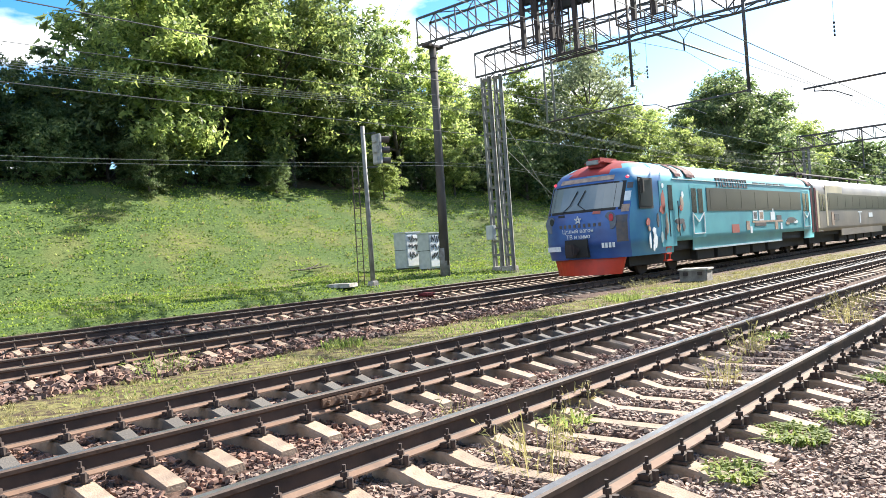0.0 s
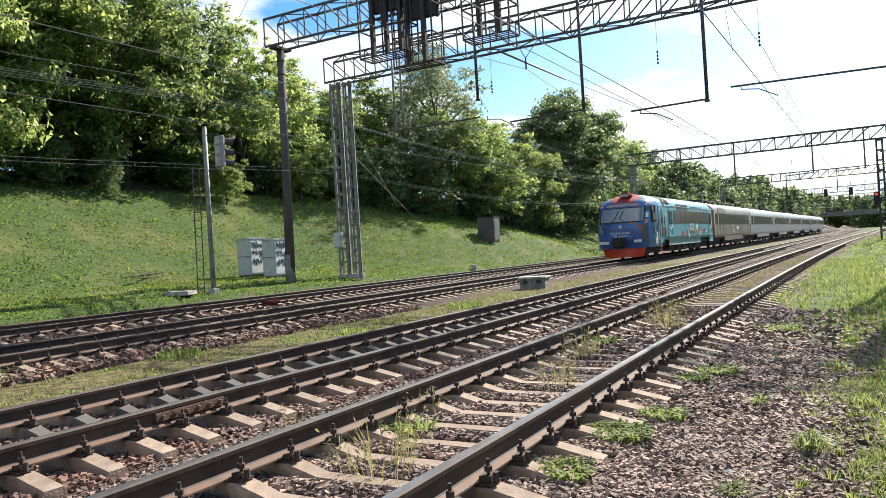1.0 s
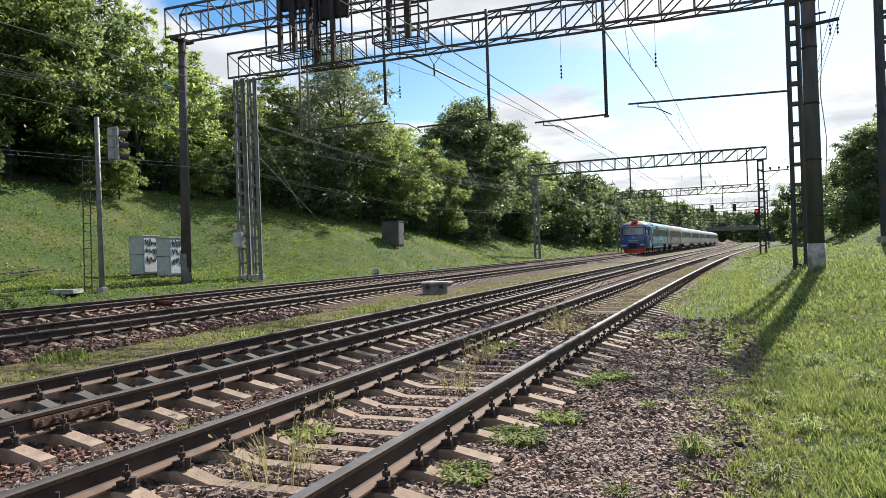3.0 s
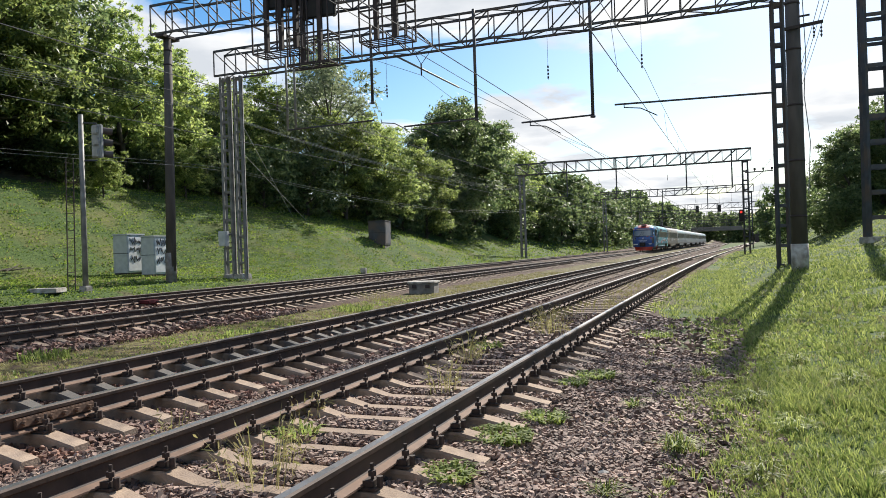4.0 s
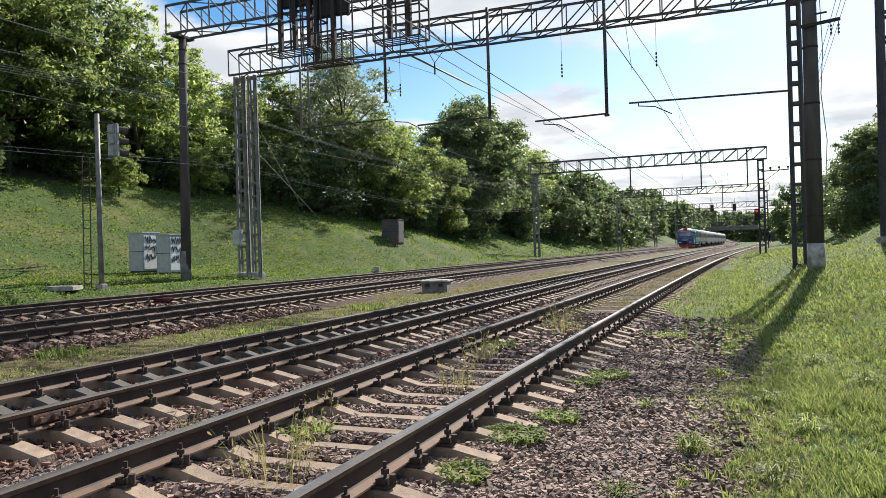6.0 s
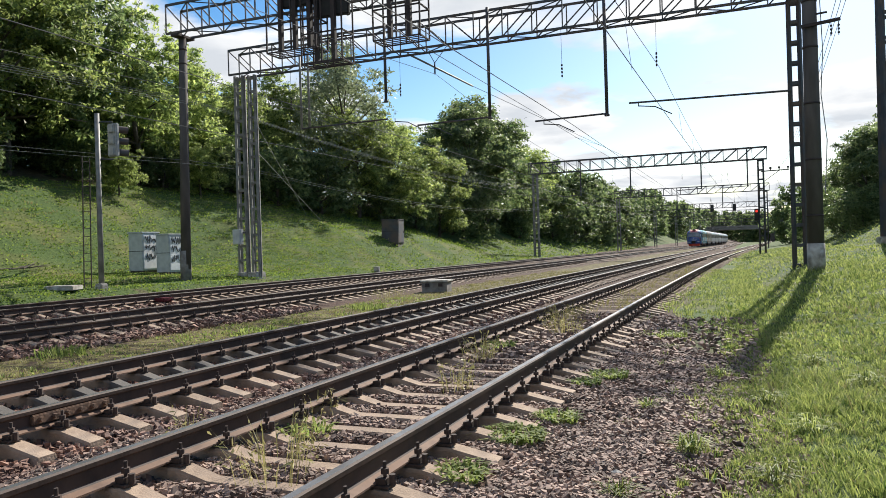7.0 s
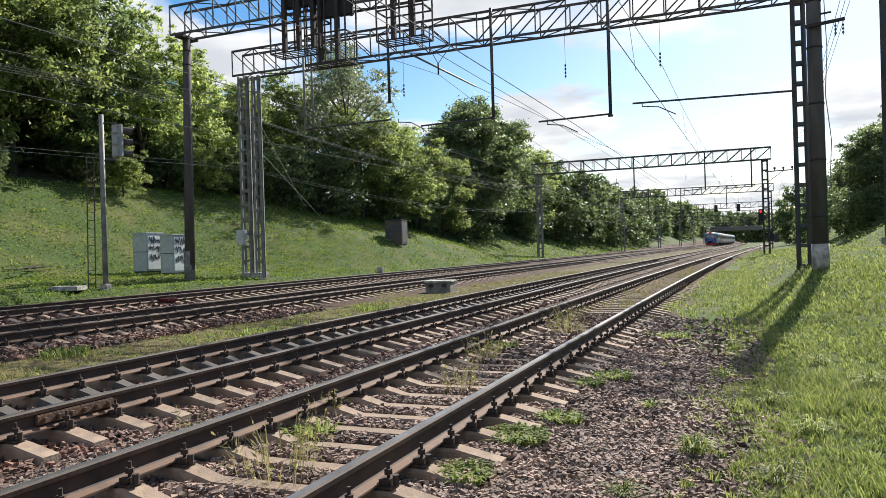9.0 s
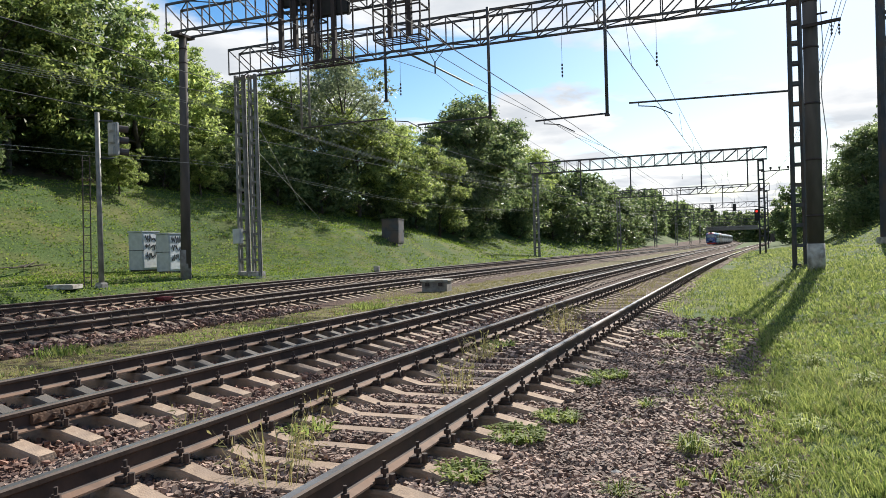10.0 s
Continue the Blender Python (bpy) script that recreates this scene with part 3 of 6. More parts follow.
def far_gantry(y, xl, xr, zl, arm=False):
    g = thing("overhead_gantry", "distant steel truss gantry across the railway", "gantry", "line gantries")
    bm = bmesh.new()
    truss(bm, xl - 0.6, xr + 0.6, y, zl, 1.2, 0.7, 18, 0.10, 0.06)
    part("crossbeam", bm, M_STEEL, g)
    for x in (xl, xr):
        bm = bmesh.new()
        lattice_leg(bm, x, y, ground_z(x, y) - 0.2, zl, 0.52, 0.45, 0.95, 0.12, 0.14)
        part("lattice_mast", bm, M_GALV if x < 0 else M_STEEL, g)
    for i in range(4):
        x = track_x(i, y) + 1.9
        bm = bmesh.new()
        tube(bm, (x, y - 0.4, zl + 1.2), (x, y - 0.4, 6.6), 0.07, 6)
        part("drop_post", bm, M_STEEL, g)
        bm = bmesh.new()
        tube(bm, (x, y - 0.4, 6.7), (x - 2.4, y - 0.4, 6.6), 0.045, 6)
        part("cantilever_arm", bm, M_STEEL, g)
    if arm:
        bm = bmesh.new()
        bar(bm, (xr, y, zl - 1.25), (xr + 2.6, y, zl - 1.2), 0.10)
        bar(bm, (xr + 0.25, y, zl - 2.3), (xr + 1.7, y, zl - 1.25), 0.06)
        part("side_arm", bm, M_STEEL, g, "bracket arm with three pin insulators")
        for dx in (0.9, 1.7, 2.5):
            bm = bmesh.new()
            tube(bm, (xr + dx, y, zl - 1.2), (xr + dx, y, zl - 0.9), 0.05, 6)
            tube(bm, (xr + dx, y, zl - 1.05), (xr + dx, y, zl - 0.85), 0.11, 8)
            part("insulator", bm, M_RUST, g)
    return g


near_gantry()
second_gantry()
far_gantry(81, -21.5, 1.85, 9.35, arm=True)
far_gantry(131, -20.0, 3.6, 9.2)
for yy in (185, 235, 285, 335, 385):
    far_gantry(yy, track_x(3, yy) - 3.2, track_x(0, yy) + 5.5, 8.9)


# ---- trees ----
def leaf_cloud(rng, blobs, n, size, sprays=9, loose=0.34):
    """Many small pointed leaves in sprays round the outside of uneven clumps, with hollows between."""
    B = np.array(blobs, float)
    m = len(B) * sprays
    own = np.repeat(np.arange(len(B)), sprays)
    d = rng.normal(size=(m, 3))
    d /= np.linalg.norm(d, axis=1, keepdims=True)
    sc = B[own, :3] + d * (B[own, 3] * (0.68 + 0.42 * rng.random(m)))[:, None] * np.array((1, 1, 0.9))
    sr = B[own, 3] * loose * (0.6 + 0.8 * rng.random(m))
    pick = rng.choice(m, n, p=sr ** 2 / (sr ** 2).sum())
    off = rng.normal(size=(n, 3)) * np.array((1.0, 1.0, 0.55))
    c = sc[pick] + off * sr[pick][:, None] * 0.62
    nrm = d[pick] * 0.5 + rng.normal(size=(n, 3)) * 0.55 + np.array((0, 0, 0.5))
    nrm /= np.linalg.norm(nrm, axis=1, keepdims=True)
    u = np.cross(nrm, rng.normal(size=(n, 3)))
    u /= np.linalg.norm(u, axis=1, keepdims=True) + 1e-9
    v = np.cross(nrm, u)
    s = (size * (0.6 + 0.8 * rng.random(n)))[:, None]
    V = np.stack((c - u * s - v * s * 0.42, c + u * s * 1.1, c - u * s * 0.55 + v * s * 0.62), 1).reshape(-1, 3)
    return V.tolist(), np.arange(3 * n).reshape(n, 3).tolist()


def tree_proto(seed, height, spread, material, leaves, size, low=0.12, name="tree", label="", open_crown=0.0):
    rng = np.random.default_rng(seed)
    t = thing(name, label, "tree", "trees on the bank")
    bm = bmesh.new()
    pts = [Vector((0, 0, -0.6))]
    for k in range(1, 6):
        pts.append(Vector((rng.normal() * 0.12 * k, rng.normal() * 0.12 * k, height * 0.8 * k / 5)))
    r0 = 0.018 * height + 0.04
    for k in range(5):
        tube(bm, pts[k], pts[k + 1], r0 * (1 - k / 5.5), 8, r0 * (1 - (k + 1) / 5.5), caps=False)
    blobs = []
    nl = 16
    for k in range(nl):
        f = low + (0.93 - low) * (k + 0.5) / nl
        a = k * 2.4 + rng.random()
        prof = math.sin(math.pi * min(1, 0.18 + 0.8 * f)) ** 0.7
        reach = spread * prof * (0.55 + 0.5 * rng.random())
        base = pts[min(4, int(f * 5 / 0.8 * 0.75))].lerp(pts[min(5, int(f * 5 / 0.8 * 0.75) + 1)], 0.5)
        tip = Vector((math.cos(a) * reach, math.sin(a) * reach, height * f + 0.3))
        mid = base.lerp(tip, 0.5) + Vector((0, 0, 0.25))
        rr = r0 * 0.38 * (1 - 0.6 * f)
        tube(bm, base, mid, rr, 5, rr * 0.7, caps=False)
        tube(bm, mid, tip, rr * 0.7, 5, rr * 0.25, caps=False)
        br = spread * (0.24 + 0.17 * rng.random()) * (0.65 + 0.5 * prof)
        blobs.append((tip.x * 0.82, tip.y * 0.82, tip.z, br))
        for q in range(2):
            sp = 1.0 + 0.35 * rng.random()
            blobs.append((tip.x * sp + rng.normal() * 0.3, tip.y * sp + rng.normal() * 0.3, tip.z + spread * (0.1 + 0.25 * rng.random()), spread * (0.07 + 0.07 * rng.random())))
            blobs.append((tip.x * (0.5 + 0.6 * rng.random()) + rng.normal() * spread * 0.2, tip.y * (0.5 + 0.6 * rng.random()) + rng.normal() * spread * 0.2,
                          tip.z + rng.normal() * height * 0.06, br * (0.45 + 0.3 * rng.random())))
    blobs.append((pts[5].x, pts[5].y, height * 0.92, spread * 0.30))
    blobs.append((pts[5].x + 0.3, pts[5].y, height * 0.99, spread * 0.18))
    part("trunk", bm, M_BARK, t)
    vs, fs = leaf_cloud(rng, blobs, leaves, size)
    ob = new("crown", cloud_mesh("crown", vs, fs, material))
    ob.parent = t
    return t


PROTOS = [
    tree_proto(11, 12.0, 4.6, M_LEAF_A, 27000, 0.146, 0.14, "maple_tree", "dense green maple tree on the grass bank"),
    tree_proto(12, 10.5, 4.2, M_LEAF_B, 23000, 0.14, 0.04, "deciduous_tree", "dark green deciduous tree above the grass bank"),
    tree_proto(13, 13.5, 4.4, M_LEAF_A, 27000, 0.146, 0.16, "maple_tree", "tall green maple tree on the bank"),
    tree_proto(14, 11.0, 3.8, M_LEAF_C, 9000, 0.12, 0.30, "willow_tree", "pale airy willow tree beside the line"),
    tree_proto(15, 5.0, 3.0, M_LEAF_B, 4500, 0.165, 0.0, "bush", "low dark green bush at the wood's edge"),
    tree_proto(16, 12.0, 4.6, M_LEAF_B, 5200, 0.34, 0.05, "maple_tree", "distant green tree along the cutting"),
    tree_proto(17, 10.5, 4.4, M_LEAF_B, 5200, 0.33, 0.03, "deciduous_tree", "distant dark green tree along the cutting"),
    tree_proto(18, 12.0, 4.8, M_LEAF_B, 1800, 0.58, 0.03, "deciduous_tree", "far dark green tree near the road bridge"),
]
used = set()


def plant(k, x, y, s=1.0, sz=None, rz=None):
    if y > 110 and k < 5:
        k = 5 if k in (0, 2) else 6
    if y > 250:
        k = 7
    p = PROTOS[k]
    m = pose(x, y, ground_z(x, y) - 0.1, 0, 0, random.uniform(0, 360) if rz is None else rz) @ Matrix.Diagonal((s, s, sz or s, 1))
    if k not in used:
        used.add(k)
        p.matrix_basis = m
    else:
        c = copy_thing(p, Matrix())
        c.matrix_basis = m


rt = random.Random(5)
# the front row on the bank, with a gap of low trees, then a back row and bushes in its shade
FRONT = [(-13, 5, 0.8), (-8, 6, 0.8), (-3, 5, 0.75), (2, 6, 0.7), (6.5, 5, 0.62), (10.4, 1, 0.66), (13.9, 1, 0.36), (19.4, 0, 1.05), (23.6, 2, 1.0), (28.0, 0, 1.06),
         (32.8, 1, 1.1), (37.4, 2, 0.84), (42.6, 0, 0.8), (48.0, 0, 0.68), (53.5, 0, 0.82), (59.0, 2, 0.78)]
for yy, k, sc in FRONT:
    plant(k, -37.5 + rt.uniform(-1.0, 1.0), yy, sc)
    plant(rt.choice((5, 6)), -44.5 + rt.uniform(-1.5, 1.5), yy + 3.2, min(1.1, sc * rt.uniform(0.9, 1.05)) * (0.5 if 8 < yy < 15 else 1))
    plant(4, -36.0 + rt.uniform(-0.8, 0.6), yy + rt.uniform(-1.5, 1.5), rt.uniform(0.4, 0.72))
    plant(4, -39.8 + rt.uniform(-0.6, 0.6), yy + rt.uniform(1.0, 2.5), rt.uniform(0.75, 0.95))
for k, x, y, sc in ((0, -33.4, 32.6, 0.26), (1, -34.2, 25.0, 0.22), (0, -33.8, 40.0, 0.3), (1, -34.0, 17.5, 0.3), (4, -38.5, 15.6, 1.0), (4, -37.2, 17.0, 0.75), (4, -40.5, 12.0, 1.0), (4, -38.5, 8.0, 1.0)):
    plant(k, x, y, sc)
for x, y, k, s in ((-30.6, 50, 4, 0.9), (-29.9, 55, 0, 0.75), (-28.4, 60, 0, 0.72), (-28.6, 64, 4, 1.0), (-28.8, 57, 4, 0.8), (-32, 46.5, 4, 0.9), (-31, 54, 3, 1.25), (-36, 62, 3, 1.3), (-28, 68, 0, 0.7), (-33, 66, 0, 0.8), (-29, 74, 4, 1.0),
                   (-29.5, 80, 1, 1.36), (-30.5, 86, 1, 1.48), (-31, 92, 1, 1.25), (-28.2, 75.5, 3, 0.85), (-29, 97, 1, 1.0), (-30, 104, 0, 1.05), (-28, 96, 4, 0.9), (-27, 111, 1, 1.0), (-25.4, 120, 0, 0.9), (-25.6, 130, 0, 0.95), (-24.6, 140, 1, 0.9),
                   (-24.2, 152, 0, 0.85), (-23.6, 165, 2, 0.8), (-24, 178, 1, 0.95), (-27, 192, 2, 1.0), (-27, 207, 0, 1.05), (-26, 222, 2, 1.1), (-26, 240, 0, 1.1),
                   (8.6, 63, 1, 0.66), (11.2, 65, 1, 0.72), (13, 70, 1, 0.8), (15.5, 66, 1, 0.75), (19, 60, 1, 0.85), (10.5, 70, 1, 0.72), (18, 70, 1, 0.85), (8.2, 72, 4, 0.9), (24, 54, 1, 0.85), (9.5, 80, 1, 0.6), (8, 60, 4, 0.6),
                   (9, 120, 1, 0.5), (9, 130, 0, 0.45), (10, 140, 0, 0.5), (9, 155, 4, 1.0)):
    plant(k, x, y, s)
for k in range(12):
    plant(5 + k % 2, -37 + rt.uniform(-1, 1), 98 + 12 * k, rt.uniform(0.9, 1.1))
for k in range(22):
    plant(rt.choice((0, 1, 2)), rt.uniform(-34, -25) + k * 0.2, 255 + k * 11, rt.uniform(0.9, 1.2))
    plant(rt.choice((0, 1)), rt.uniform(11, 20) + k * 0.4, 165 + k * 14, rt.uniform(0.42, 0.62))
for k in range(34):
    plant(7, -110 + k * 6.5, 560 + rt.uniform(-20, 20), rt.uniform(1.3, 1.9))
    plant(7, -107 + k * 6.5, 610 + rt.uniform(-15, 15), rt.uniform(1.5, 1.9))


# ---- train ----
CAR = 22.0
M_BLUE = mat("train_blue", (0.035, 0.09, 0.30), (0.05, 0.13, 0.36), rough=0.35, scale=1.2, col3=(0.03, 0.06, 0.20), s3=0.8)
M_TEAL = mat("train_turquoise", (0.085, 0.31, 0.355), (0.10, 0.36, 0.40), rough=0.45, scale=0.7, col3=(0.07, 0.26, 0.32), s3=0.5, spec=0.3)
M_MIDBLUE = mat("train_mid_blue", (0.05, 0.19, 0.36), (0.07, 0.26, 0.38), rough=0.35, scale=1.4, col3=(0.05, 0.14, 0.30), s3=0.9)
M_ROOFP = mat("train_roof_pale", (0.085, 0.28, 0.33), (0.12, 0.34, 0.39), rough=0.75, scale=0.8, spec=0.15)
M_RED = mat("train_red", (0.55, 0.035, 0.012), (0.42, 0.03, 0.014), rough=0.45, scale=3, bump=0.05)
M_ROOFRED = mat("train_roof_red", (0.34, 0.045, 0.04), (0.26, 0.05, 0.05), rough=0.6, scale=1.5, spec=0.2)
M_MAROON = mat("train_maroon", (0.12, 0.02, 0.026), (0.085, 0.018, 0.022), rough=0.65, scale=2, spec=0.15)
M_GLASS = mat("train_glass", (0.03, 0.035, 0.04), (0.045, 0.05, 0.055), rough=0.16, scale=0.6, spec=0.3)
M_WSCREEN = mat("windscreen_glass", (0.16, 0.20, 0.22), (0.22, 0.26, 0.28), rough=0.12, scale=0.8, spec=0.7)
M_FILM = mat("window_film", (0.045, 0.042, 0.042), (0.03, 0.03, 0.031), rough=0.3, scale=0.7, spec=0.25)
M_PALE = mat("decal_white", (0.75, 0.77, 0.78), (0.65, 0.68, 0.7), rough=0.5)
M_DECRED = mat("decal_orange", (0.40, 0.09, 0.065), (0.30, 0.10, 0.08), rough=0.5)
M_DECTAN = mat("decal_tan", (0.45, 0.33, 0.24), (0.3, 0.2, 0.16), rough=0.5, scale=5)
M_DECDARK = mat("decal_dark", (0.07, 0.07, 0.08), (0.12, 0.09, 0.08), rough=0.5, scale=5)
M_SKIRT = mat("skirt_grey", (0.42, 0.50, 0.52), (0.34, 0.42, 0.45), rough=0.5, scale=1.5)
M_BEIGE = mat("car_beige", (0.27, 0.225, 0.19), (0.18, 0.155, 0.14), rough=0.4, scale=0.5, col3=(0.15, 0.135, 0.13), s3=0.35)
M_CREAM = mat("car_cream", (0.62, 0.52, 0.36), (0.5, 0.42, 0.3), rough=0.4, scale=0.8)
M_SILVER = mat("car_silver", (0.36, 0.37, 0.385), (0.28, 0.29, 0.30), rough=0.38, scale=0.5, col3=(0.30, 0.32, 0.34), s3=0.4)
M_GREYTEAL = mat("car_grey_teal", (0.25, 0.36, 0.38), (0.32, 0.40, 0.41), rough=0.4, scale=0.6)
M_ROOFW = mat("car_roof", (0.40, 0.41, 0.42), (0.31, 0.32, 0.33), rough=0.7, scale=0.8, spec=0.2)
M_TAIL = glow("tail_light_red", (1.0, 0.06, 0.10), 0.35)
M_LAMPRED = mat("red_lamp_glass", (0.52, 0.05, 0.08), (0.40, 0.04, 0.07), rough=0.2)
M_LAMPGLASS = mat("lamp_glass", (0.10, 0.12, 0.18), (0.14, 0.16, 0.22), rough=0.15)
M_SIGRED = glow("signal_red", (1.0, 0.05, 0.03), 0.4)

HALF = [(1.00, 1.735), (1.25, 1.742), (2.1, 1.745), (3.3, 1.74), (3.55, 1.70), (3.80, 1.52), (4.00, 1.18), (4.14, 0.75), (4.22, 0.30)]
NOSE_Z = [0.72, 1.12, 1.34, 1.62, 1.95, 2.28, 2.60, 2.95, 3.30, 3.45, 3.62, 3.80, 4.00, 4.14, 4.22]
NOSE_Y = [(0.72, 0.12), (1.2, 0.0), (1.95, 0.02), (2.25, 0.10), (3.35, 0.62), (3.62, 0.85), (3.85, 1.25), (4.05, 1.8), (4.22, 2.3)]


def half_w(z):
    return lerp_table(HALF, z) if z > 1.0 else 1.735 + (z - 1.0) * 0.1


def nose_pt(u, z, off=0.0):
    w = half_w(z)
    y = lerp_table(NOSE_Y, z) + 0.55 * abs(u) ** 3.2 * (1 if z < 3.6 else max(0.2, 1 - (z - 3.6) * 1.6))
    return Vector((u * w * (1 - 0.06 * abs(u) ** 6), y - off, z))


def nose_patch(name, u0, u1, z0, z1, material, parent, off=0.012, nu=6, nz=4, label="", skew=0.0):
    bm = bmesh.new()
    g = [[bm.verts.new(nose_pt(u0 + (u1 - u0) * i / nu + skew * (j / nz), z0 + (z1 - z0) * j / nz, off)) for i in range(nu + 1)] for j in range(nz + 1)]
    for j in range(nz):
        for i in range(nu):
            bm.faces.new((g[j][i], g[j][i + 1], g[j + 1][i + 1], g[j + 1][i]))
    r = bmesh.ops.extrude_face_region(bm, geom=bm.faces[:])
    bmesh.ops.translate(bm, vec=(0, 0.03, 0), verts=[v for v in r["geom"] if isinstance(v, bmesh.types.BMVert)])
    bmesh.ops.recalc_face_normals(bm, faces=bm.faces)
    return part(name, bm, material, parent, label, smooth=False)


def side_box(name, y0, y1, z0, z1, material, parent, sx=1, proud=0.012, thick=0.03, label="", bevel=0.0):
    bm = bmesh.new()
    box(bm, (sx * (1.745 + proud - thick / 2), (y0 + y1) / 2, (z0 + z1) / 2), (thick, y1 - y0, z1 - z0), bevel=bevel)
    return part(name, bm, material, parent, label)


def disc(bm, c, r, ry=None, thick=0.03, n=14):
    ry = ry or r
    va = [bm.verts.new((c[0] + r * math.cos(2 * math.pi * i / n), c[1], c[2] + ry * math.sin(2 * math.pi * i / n))) for i in range(n)]
    vb = [bm.verts.new((v.co.x, v.co.y + thick, v.co.z)) for v in va]
    bm.faces.new(va)
    bm.faces.new(vb[::-1])
    for i in range(n):
        bm.faces.new((va[i], va[(i + 1) % n], vb[(i + 1) % n], vb[i]))
    bmesh.ops.recalc_face_normals(bm, faces=bm.faces)


def blob_side(name, pts, material, parent, label=""):
    """A flat painted figure on the car side, from (y, z) outline points."""
    bm = bmesh.new()
    va = [bm.verts.new((1.762, y, z)) for y, z in pts]
    vb = [bm.verts.new((1.74, y, z)) for y, z in pts]
    bm.faces.new(va)
    for i in range(len(va)):
        j = (i + 1) % len(va)
        bm.faces.new((va[i], va[j], vb[j], vb[i]))
    bmesh.ops.recalc_face_normals(bm, faces=bm.faces)
    return part(name, bm, material, parent, label)


def oval(cy, cz, ry, rz, n=10, wob=0.0, seed=0):
    rr = random.Random(seed)
    return [(cy + ry * math.cos(2 * math.pi * i / n) * (1 + rr.uniform(-wob, wob)), cz + rz * math.sin(2 * math.pi * i / n) * (1 + rr.uniform(-wob, wob))) for i in range(n)]


def bogie(car, y):
    bm = bmesh.new()
    for s in (-1, 1):
        box(bm, (s * 1.02, y, 0.62), (0.16, 3.2, 0.28), bevel=0.04)
        for dy in (-1.3, 1.3):
            box(bm, (s * 1.02, y + dy, 0.5), (0.22, 0.42, 0.36), bevel=0.04)
    box(bm, (0, y, 0.62), (2.1, 0.6, 0.3))
    b = part("bogie", bm, M_DARK, car)
    for dy in (-1.3, 1.3):
        for s in (-1, 1):
            bm = bmesh.new()
            tube(bm, (s * 0.73, y + dy, 0.475), (s * 0.87, y + dy, 0.475), 0.475, 20)
            tube(bm, (s * 0.87, y + dy, 0.475), (s * 0.93, y + dy, 0.475), 0.14, 12)
            part("wheel", bm, M_RUST, b)


def doors(car, y0, material, label=""):
    d = side_box("passenger_door", y0, y0 + 1.3, 1.2, 3.25, material, car, proud=0.006, label=label)
    for k in (0, 1):
        side_box("door_window", y0 + 0.12 + 0.62 * k, y0 + 0.56 + 0.62 * k, 2.15, 3.1, M_GLASS, d, proud=0.018)


def underframe_and_shade(car, y_front, y_back):
    bm = bmesh.new()
    box(bm, (0, (y_front + y_back) / 2, 0.95), (3.1, y_back - y_front, 0.34))
    # full-length dark box added to stand in for shade beneath the car
    box(bm, (0, (y_front + y_back) / 2, 0.62), (2.5, y_back - y_front - 0.4, 0.5))
    for k in range(5):
        box(bm, (0, y_front + 6.2 + 2.1 * k, 0.60), (3.05, 1.75, 0.56), bevel=0.03)
    part("underframe_and_shade", bm, M_DARK, car)
    bogie(car, y_front + 3.2)
    bogie(car, y_back - 3.0)


def pantograph(car, y):
    bm = bmesh.new()
    box(bm, (0, y, 4.42), (1.5, 1.9, 0.1))
    for s in (-0.5, 0.5):
        tube(bm, (s, y - 0.6, 4.45), (s * 1.3, y + 0.8, 5.0), 0.03, 6)
        tube(bm, (s * 1.3, y + 0.8, 5.0), (s * 0.7, y, 5.75), 0.025, 6)
        tube(bm, (s, y + 0.6, 4.45), (s * 1.3, y - 0.8, 5.0), 0.03, 6)
        tube(bm, (s * 1.3, y - 0.8, 5.0), (s * 0.7, y, 5.75), 0.025, 6)
        for d in (-0.7, 0.7):
            tube(bm, (s * 1.3, y + d, 4.15), (s * 1.3, y + d, 4.42), 0.07, 8)
    tube(bm, (-0.9, y, 5.78), (0.9, y, 5.78), 0.035, 6)
    tube(bm, (-0.9, y + 0.3, 5.78), (0.9, y + 0.3, 5.78), 0.035, 6)
    part("pantograph", bm, M_RUST, car, "raised steel pantograph")
    bm = bmesh.new()
    for s in (-1.1, 1.1):
        tube(bm, (s, y - 1.2, 4.28), (s, y + 14, 4.28), 0.05, 6)
        for k in range(6):
            tube(bm, (s, y + 2.3 * k, 3.95), (s, y + 2.3 * k, 4.28), 0.05, 6)
    part("roof_busbar", bm, M_RUST, car)


